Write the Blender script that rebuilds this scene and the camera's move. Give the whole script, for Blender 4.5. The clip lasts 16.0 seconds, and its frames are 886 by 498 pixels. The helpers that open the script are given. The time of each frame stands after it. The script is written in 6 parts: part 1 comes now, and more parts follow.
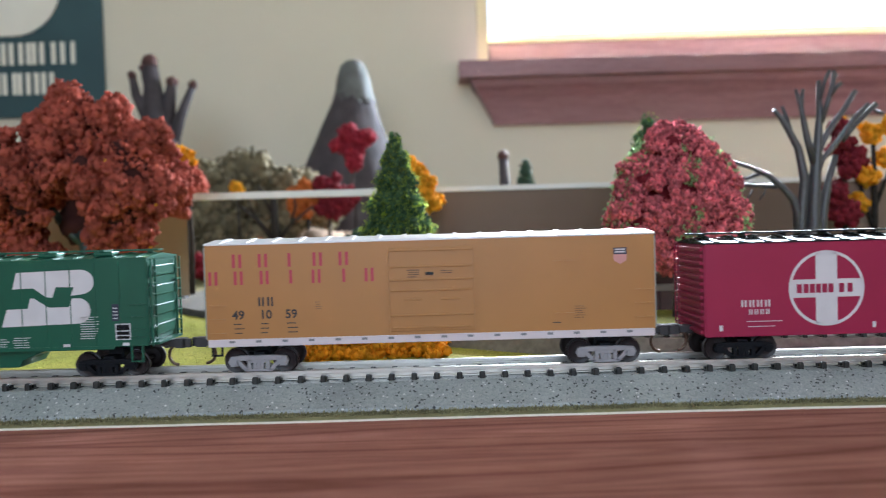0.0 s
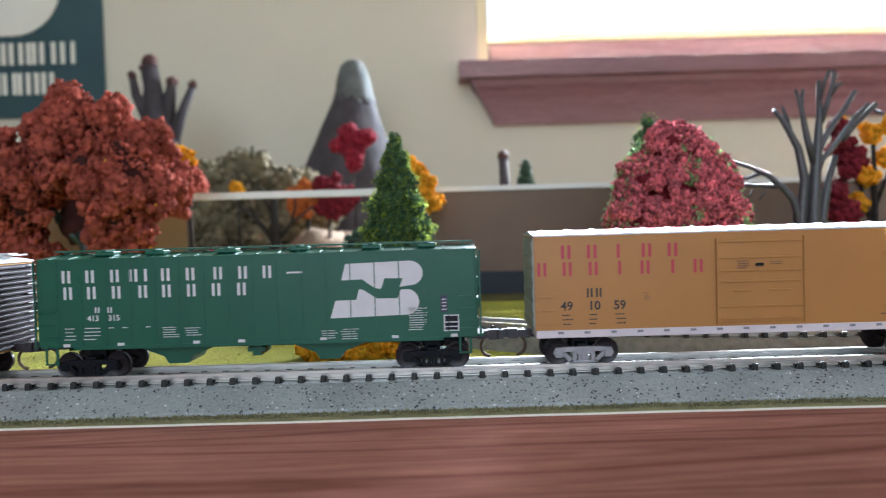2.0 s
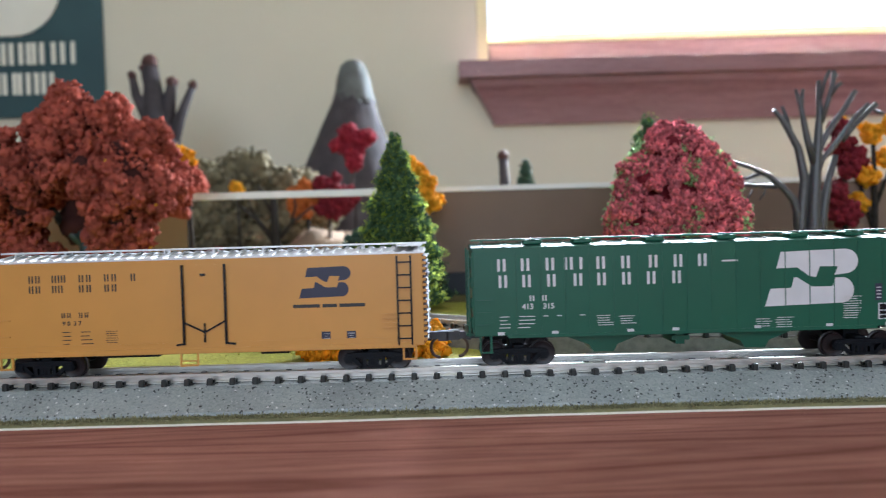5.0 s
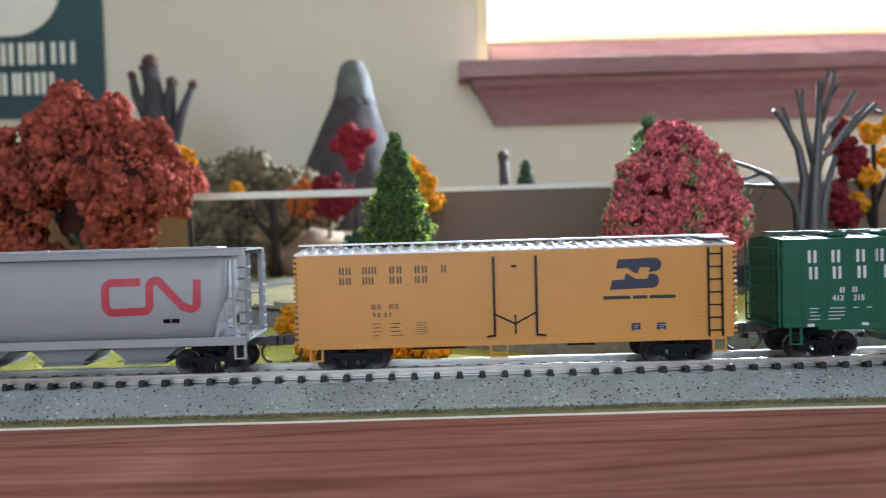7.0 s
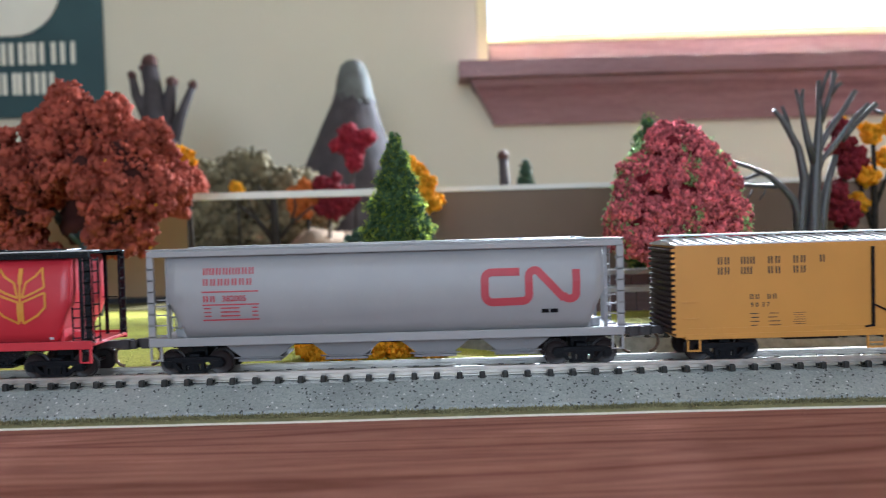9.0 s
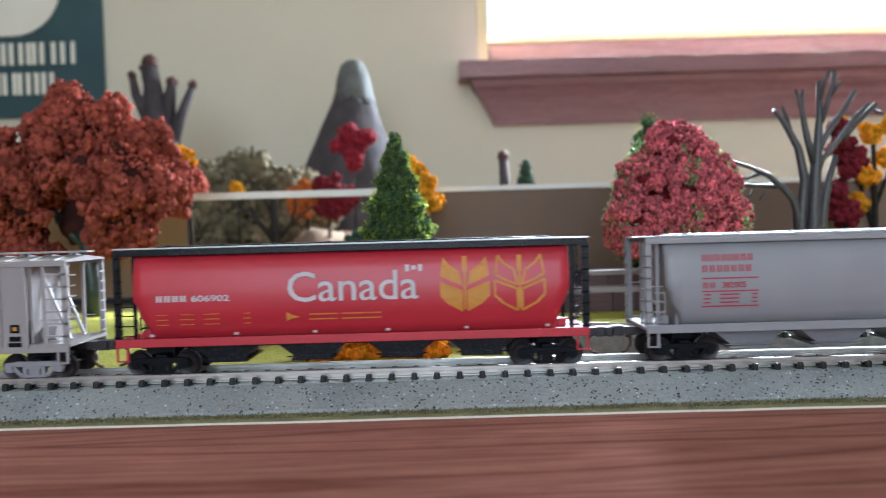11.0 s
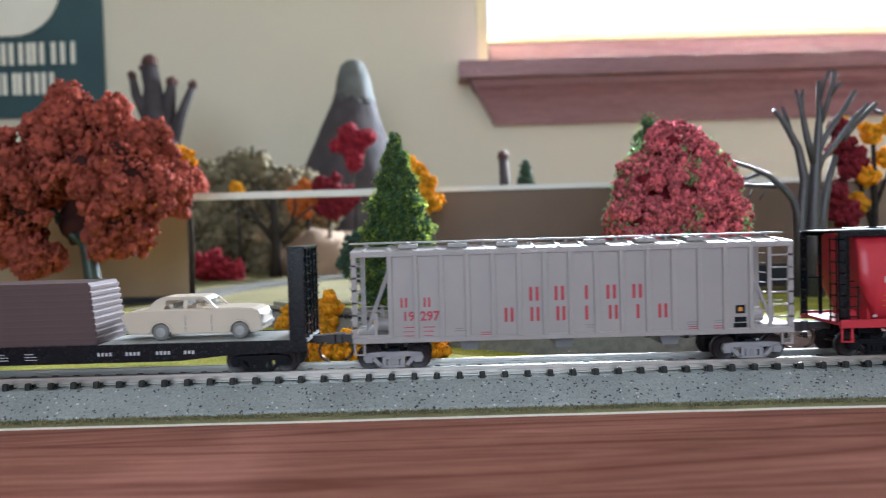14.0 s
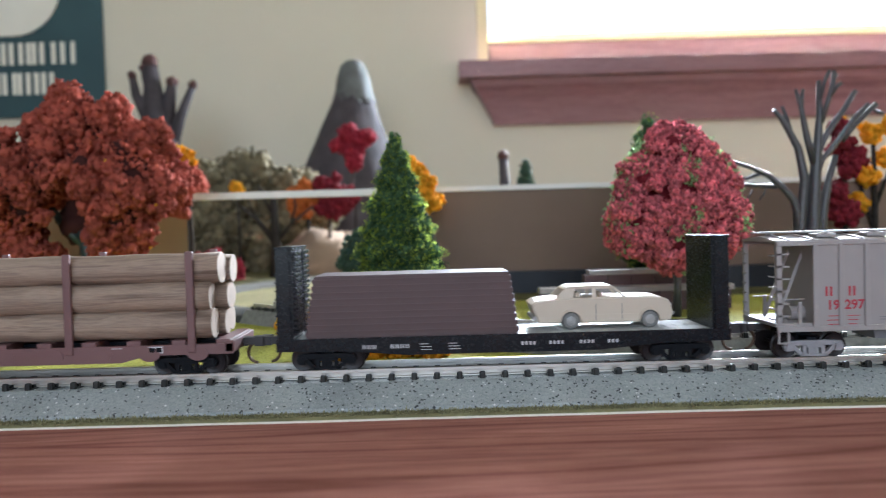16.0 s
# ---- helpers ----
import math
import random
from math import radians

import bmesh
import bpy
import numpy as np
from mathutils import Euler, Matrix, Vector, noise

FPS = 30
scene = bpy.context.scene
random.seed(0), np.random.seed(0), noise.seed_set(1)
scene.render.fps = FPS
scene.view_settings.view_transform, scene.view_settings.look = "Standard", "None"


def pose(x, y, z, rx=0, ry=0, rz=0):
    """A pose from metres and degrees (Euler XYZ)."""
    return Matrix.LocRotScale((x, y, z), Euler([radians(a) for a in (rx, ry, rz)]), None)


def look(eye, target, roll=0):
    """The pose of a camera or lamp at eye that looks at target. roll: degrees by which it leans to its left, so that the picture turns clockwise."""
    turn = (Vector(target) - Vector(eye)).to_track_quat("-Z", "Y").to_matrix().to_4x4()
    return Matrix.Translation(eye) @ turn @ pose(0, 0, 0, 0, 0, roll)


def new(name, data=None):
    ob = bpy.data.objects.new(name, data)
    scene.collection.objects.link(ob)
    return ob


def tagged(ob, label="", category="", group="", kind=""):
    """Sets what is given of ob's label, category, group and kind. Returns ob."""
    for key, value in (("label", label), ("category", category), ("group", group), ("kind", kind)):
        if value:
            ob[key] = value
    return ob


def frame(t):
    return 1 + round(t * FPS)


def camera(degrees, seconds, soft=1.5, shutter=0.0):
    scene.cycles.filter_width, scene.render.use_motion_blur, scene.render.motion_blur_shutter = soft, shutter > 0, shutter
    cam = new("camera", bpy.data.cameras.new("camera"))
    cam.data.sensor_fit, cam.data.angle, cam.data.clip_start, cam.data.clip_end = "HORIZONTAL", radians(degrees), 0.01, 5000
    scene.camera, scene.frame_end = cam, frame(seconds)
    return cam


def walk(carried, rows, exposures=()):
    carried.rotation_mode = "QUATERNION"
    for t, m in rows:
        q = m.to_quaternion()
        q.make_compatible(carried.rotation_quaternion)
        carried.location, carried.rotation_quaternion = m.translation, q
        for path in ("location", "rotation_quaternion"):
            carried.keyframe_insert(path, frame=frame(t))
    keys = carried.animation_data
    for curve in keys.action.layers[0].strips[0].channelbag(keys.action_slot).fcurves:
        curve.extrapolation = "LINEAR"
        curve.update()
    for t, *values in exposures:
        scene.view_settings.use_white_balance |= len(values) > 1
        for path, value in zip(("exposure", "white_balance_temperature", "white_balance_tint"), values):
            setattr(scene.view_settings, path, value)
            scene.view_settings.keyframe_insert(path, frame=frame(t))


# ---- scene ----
# ---- camera: a phone on a small stand, still, close to the track ----
CAM_Y, CAM_Z = -0.17425, 0.0396
FRONT = 0.165                      # from the lens to the near sides of the cars
K = FRONT / 1336.0                 # one drawing unit on the car sides
cam = camera(60.8, 16.0, soft=1.0, shutter=0.3)
cam.data.dof.use_dof = True
cam.data.dof.focus_distance = 0.187
cam.data.dof.aperture_fstop = 20.0
EYE = (0.0, CAM_Y, CAM_Z)
AIM = (0.0, CAM_Y + 1.0, CAM_Z - 40.0 / 1336.0)
STAND = look(EYE, AIM, -1.58)
walk(cam, [(0.0, STAND), (16.0, STAND)], exposures=[(0.0, 1.0, 5780, 10), (16.0, 1.0, 5780, 10)])

# ---- light: bright sky and low sun through the window behind the layout, and an added fill ----
SUN_DIR = Vector((0.60, 1.0, 0.70))          # towards the sun
world = bpy.data.worlds.new("sky")
scene.world = world
world.use_nodes = True
wn = world.node_tree.nodes
sky = wn.new("ShaderNodeTexSky")
sky.sky_type = "NISHITA"
sky.sun_disc = False
sky.sun_elevation = math.asin(SUN_DIR.normalized().z)
sky.sun_rotation = math.atan2(SUN_DIR.x, SUN_DIR.y)
world.node_tree.links.new(sky.outputs[0], wn["Background"].inputs[0])
wn["Background"].inputs[1].default_value = 0.12

sun_data = bpy.data.lights.new("sun", "SUN")
sun_data.energy = 5.0
sun_data.angle = radians(0.6)
sun_data.color = (1.0, 0.93, 0.82)
sun = new("sun", sun_data)
sun.matrix_world = look(tuple(SUN_DIR * 3), (0, 0, 0))


def area_lamp(name, x, y, z, w, h, aim, power, colour):
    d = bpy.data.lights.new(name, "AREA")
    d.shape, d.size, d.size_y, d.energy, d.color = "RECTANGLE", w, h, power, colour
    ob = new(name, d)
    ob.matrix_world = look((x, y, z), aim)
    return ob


WALL_Y = 0.93                      # inner face of the window wall
WIN = (0.058, 1.35, 0.2695, 0.650)   # window opening: x0, x1, z0, z1
area_lamp("window_skylight", 0.70, WALL_Y + 0.11, 0.415, 1.2, 0.16, (0.70, 0.0, 0.10), 36.0, (0.88, 0.95, 1.0))
# added fill for the near sides, from no known window
area_lamp("room_fill_light", -0.15, -2.68, 0.75, 1.45, 1.45, (-0.1, 0.0, 0.2), 14.0, (0.90, 0.96, 1.0))

# ---- how far the train has come, in metres ----
TIMES = [0, .5, 1, 1.5, 2, 2.5, 3, 3.5, 4, 4.2, 6.5, 7, 7.5, 8, 8.5, 9, 9.2, 11.3, 11.5, 12, 12.5, 13, 13.5, 14, 14.5, 15, 15.5, 16]
GONE = [0, 165, 314, 447, 583, 719, 843, 977, 1101, 1151, 1760, 1905, 2047, 2212, 2386, 2576, 2652, 3622, 3735, 3975, 4183, 4366,
        4556, 4748, 4937, 5125, 5309, 5502]


def travelled(t):
    i = max(0, min(len(TIMES) - 2, int(np.searchsorted(TIMES, t, side="right")) - 1))

    def slope(j):
        a, b = max(0, j - 1), min(len(TIMES) - 1, j + 1)
        if 0 < j < len(TIMES) - 1:
            h0, h1 = TIMES[j] - TIMES[a], TIMES[b] - TIMES[j]
            s0, s1 = (GONE[j] - GONE[a]) / h0, (GONE[b] - GONE[j]) / h1
            return (s0 * h1 + s1 * h0) / (h0 + h1)
        return (GONE[b] - GONE[a]) / (TIMES[b] - TIMES[a])
    h = TIMES[i + 1] - TIMES[i]
    u = (t - TIMES[i]) / h
    return K * (GONE[i] * (1 + 2 * u) * (1 - u) ** 2 + slope(i) * h * u * (1 - u) ** 2
                + GONE[i + 1] * u * u * (3 - 2 * u) + slope(i + 1) * h * u * u * (u - 1))

# ---- materials ----
def nodes_of(name):
    m = bpy.data.materials.new(name)
    m.use_nodes = True
    return m, m.node_tree.nodes, m.node_tree.links, m.node_tree.nodes["Principled BSDF"]


def noise_node(n, l, scale, detail=4.0, stretch=None):
    c = n.new("ShaderNodeTexCoord")
    t = n.new("ShaderNodeTexNoise")
    t.inputs["Scale"].default_value = scale
    t.inputs["Detail"].default_value = detail
    if stretch:
        mp = n.new("ShaderNodeMapping")
        mp.inputs["Scale"].default_value = stretch
        l.new(c.outputs["Object"], mp.inputs[0])
        l.new(mp.outputs[0], t.inputs[0])
    else:
        l.new(c.outputs["Object"], t.inputs[0])
    return t


def ramp_node(n, stops, constant=False):
    r = n.new("ShaderNodeValToRGB")
    if constant:
        r.color_ramp.interpolation = "CONSTANT"
    e = r.color_ramp.elements
    while len(e) < len(stops):
        e.new(0.5)
    for k, (p, c) in enumerate(stops):
        e[k].position, e[k].color = p, (*c, 1)
    return r


def shade(c, f):
    return tuple(max(0.0, min(1.0, v * f)) for v in c)


def surface(name, base, rough=0.45, metal=0.0, vary=0.12, scale=150.0, fine=1800.0, bump=0.12, depth=0.0001, see_through=0.0,
            per_object=0.0, spec=0.5, stretch=None, island=0.0):
    m, n, l, p = nodes_of(name)
    a = noise_node(n, l, scale, 5.0, stretch)
    r = ramp_node(n, [(0.3, shade(base, 1 - vary)), (0.7, shade(base, 1 + vary))])
    l.new(a.outputs["Fac"], r.inputs[0])
    colour = r.outputs[0]
    if per_object or island:
        h = n.new("ShaderNodeHueSaturation")
        mr = n.new("ShaderNodeMapRange")
        k = per_object or island
        mr.inputs["To Min"].default_value, mr.inputs["To Max"].default_value = 1 - k, 1 + k
        if per_object:
            l.new(n.new("ShaderNodeObjectInfo").outputs["Random"], mr.inputs[0])
        else:
            l.new(n.new("ShaderNodeNewGeometry").outputs["Random Per Island"], mr.inputs[0])
        l.new(mr.outputs[0], h.inputs["Value"])
        l.new(colour, h.inputs["Color"])
        colour = h.outputs[0]
    l.new(colour, p.inputs["Base Color"])
    b = noise_node(n, l, fine, 3.0)
    rr = n.new("ShaderNodeMapRange")
    rr.inputs["To Min"].default_value, rr.inputs["To Max"].default_value = max(0.05, rough - 0.08), min(1.0, rough + 0.08)
    l.new(b.outputs["Fac"], rr.inputs[0])
    l.new(rr.outputs[0], p.inputs["Roughness"])
    p.inputs["Metallic"].default_value = metal
    p.inputs["Specular IOR Level"].default_value = spec
    if bump:
        bp = n.new("ShaderNodeBump")
        bp.inputs["Strength"].default_value, bp.inputs["Distance"].default_value = bump, depth
        l.new(b.outputs["Fac"], bp.inputs["Height"])
        l.new(bp.outputs[0], p.inputs["Normal"])
    if see_through:
        t = n.new("ShaderNodeBsdfTranslucent")
        l.new(colour, t.inputs[0])
        mx = n.new("ShaderNodeMixShader")
        mx.inputs[0].default_value = see_through
        l.new(p.outputs[0], mx.inputs[1])
        l.new(t.outputs[0], mx.inputs[2])
        l.new(mx.outputs[0], n["Material Output"].inputs[0])
    return m


def wood(name, dark, light, rough, stretch, scale, bump=0.1):
    m, n, l, p = nodes_of(name)
    a = noise_node(n, l, scale, 6.0, stretch)
    a.inputs["Distortion"].default_value = 0.6
    mid = tuple((x + y) / 2 for x, y in zip(dark, light))
    r = ramp_node(n, [(0.32, dark), (0.42, mid), (0.5, light), (0.56, mid), (0.66, shade(light, 1.08))])
    l.new(a.outputs["Fac"], r.inputs[0])
    b = noise_node(n, l, scale * 14, 3.0, stretch)
    mx = n.new("ShaderNodeMix")
    mx.data_type, mx.blend_type = "RGBA", "MULTIPLY"
    mx.inputs["Factor"].default_value = 0.5
    g = ramp_node(n, [(0.35, (0.62, 0.58, 0.55)), (0.6, (1, 1, 1))])
    l.new(b.outputs["Fac"], g.inputs[0])
    l.new(r.outputs[0], mx.inputs["A"])
    l.new(g.outputs[0], mx.inputs["B"])
    l.new(mx.outputs["Result"], p.inputs["Base Color"])
    p.inputs["Roughness"].default_value = rough
    p.inputs["Specular IOR Level"].default_value = 0.35
    bp = n.new("ShaderNodeBump")
    bp.inputs["Strength"].default_value, bp.inputs["Distance"].default_value = bump, 0.0004
    l.new(b.outputs["Fac"], bp.inputs["Height"])
    l.new(bp.outputs[0], p.inputs["Normal"])
    return m


def figured_wood(name, dark, light, rough):
    m, n, l, p = nodes_of(name)
    a = noise_node(n, l, 3.4, 2.5, (0.45, 8.0, 8.0))
    a.inputs["Distortion"].default_value = 0.35
    k = n.new("ShaderNodeMath")
    k.operation = "MULTIPLY"
    k.inputs[1].default_value = 15.0
    l.new(a.outputs["Fac"], k.inputs[0])
    w = n.new("ShaderNodeMath")
    w.operation = "PINGPONG"
    w.inputs[1].default_value = 1.0
    l.new(k.outputs[0], w.inputs[0])
    mid = tuple(x * 0.4 + y * 0.6 for x, y in zip(dark, light))
    r = ramp_node(n, [(0.0, dark), (0.14, mid), (0.45, light), (0.8, mid), (1.0, shade(light, 1.1))])
    l.new(w.outputs[0], r.inputs[0])
    b = noise_node(n, l, 90.0, 4.0, (1.0, 22.0, 22.0))
    c = noise_node(n, l, 9.0, 3.0, (1.0, 5.0, 5.0))
    g = ramp_node(n, [(0.3, (0.72, 0.66, 0.64)), (0.62, (1, 1, 1))])
    h = ramp_node(n, [(0.3, (0.66, 0.62, 0.62)), (0.68, (1.1, 1.06, 1.04))])
    l.new(b.outputs["Fac"], g.inputs[0])
    l.new(c.outputs["Fac"], h.inputs[0])
    out = r.outputs[0]
    for q in (g, h):
        mx = n.new("ShaderNodeMix")
        mx.data_type, mx.blend_type = "RGBA", "MULTIPLY"
        mx.inputs["Factor"].default_value = 1.0
        l.new(out, mx.inputs["A"])
        l.new(q.outputs[0], mx.inputs["B"])
        out = mx.outputs["Result"]
    l.new(out, p.inputs["Base Color"])
    p.inputs["Roughness"].default_value = rough
    p.inputs["Specular IOR Level"].default_value = 0.0
    bp = n.new("ShaderNodeBump")
    bp.inputs["Strength"].default_value, bp.inputs["Distance"].default_value = 0.08, 0.0003
    l.new(b.outputs["Fac"], bp.inputs["Height"])
    l.new(bp.outputs[0], p.inputs["Normal"])
    return m


def ballast_stone(name):
    m, n, l, p = nodes_of(name)
    c = n.new("ShaderNodeTexCoord")
    v = n.new("ShaderNodeTexVoronoi")
    v.inputs["Scale"].default_value = 2500.0
    l.new(c.outputs["Object"], v.inputs["Vector"])
    s = n.new("ShaderNodeSeparateColor")
    l.new(v.outputs["Color"], s.inputs[0])
    r = ramp_node(n, [(0.0, (0.03, 0.032, 0.036)), (0.045, (0.30, 0.325, 0.32)), (0.30, (0.345, 0.37, 0.365)), (0.7, (0.385, 0.41, 0.405)),
                      (0.985, (0.75, 0.75, 0.75))], True)
    l.new(s.outputs[0], r.inputs[0])
    a = noise_node(n, l, 60.0)
    g = ramp_node(n, [(0.3, (0.8, 0.8, 0.8)), (0.7, (1.05, 1.05, 1.05))])
    l.new(a.outputs["Fac"], g.inputs[0])
    mx = n.new("ShaderNodeMix")
    mx.data_type, mx.blend_type = "RGBA", "MULTIPLY"
    mx.inputs["Factor"].default_value = 1.0
    l.new(r.outputs[0], mx.inputs["A"])
    l.new(g.outputs[0], mx.inputs["B"])
    l.new(mx.outputs["Result"], p.inputs["Base Color"])
    p.inputs["Roughness"].default_value = 0.28
    bp = n.new("ShaderNodeBump")
    bp.inputs["Strength"].default_value, bp.inputs["Distance"].default_value = 0.4, 0.0002
    l.new(v.outputs["Distance"], bp.inputs["Height"])
    l.new(bp.outputs[0], p.inputs["Normal"])
    return m


def grass_sheet(name):
    m, n, l, p = nodes_of(name)
    a = noise_node(n, l, 28.0, 5.0)
    b = noise_node(n, l, 1400.0, 3.0)
    r = ramp_node(n, [(0.3, (0.23, 0.22, 0.045)), (0.5, (0.40, 0.40, 0.07)), (0.7, (0.50, 0.46, 0.09))])
    l.new(a.outputs["Fac"], r.inputs[0])
    g = ramp_node(n, [(0.3, (0.45, 0.5, 0.4)), (0.65, (1.1, 1.1, 1.0))])
    l.new(b.outputs["Fac"], g.inputs[0])
    mx = n.new("ShaderNodeMix")
    mx.data_type, mx.blend_type = "RGBA", "MULTIPLY"
    mx.inputs["Factor"].default_value = 0.8
    l.new(r.outputs[0], mx.inputs["A"])
    l.new(g.outputs[0], mx.inputs["B"])
    l.new(mx.outputs["Result"], p.inputs["Base Color"])
    p.inputs["Roughness"].default_value = 0.9
    p.inputs["Specular IOR Level"].default_value = 0.2
    bp = n.new("ShaderNodeBump")
    bp.inputs["Strength"].default_value, bp.inputs["Distance"].default_value = 0.8, 0.0004
    l.new(b.outputs["Fac"], bp.inputs["Height"])
    l.new(bp.outputs[0], p.inputs["Normal"])
    return m


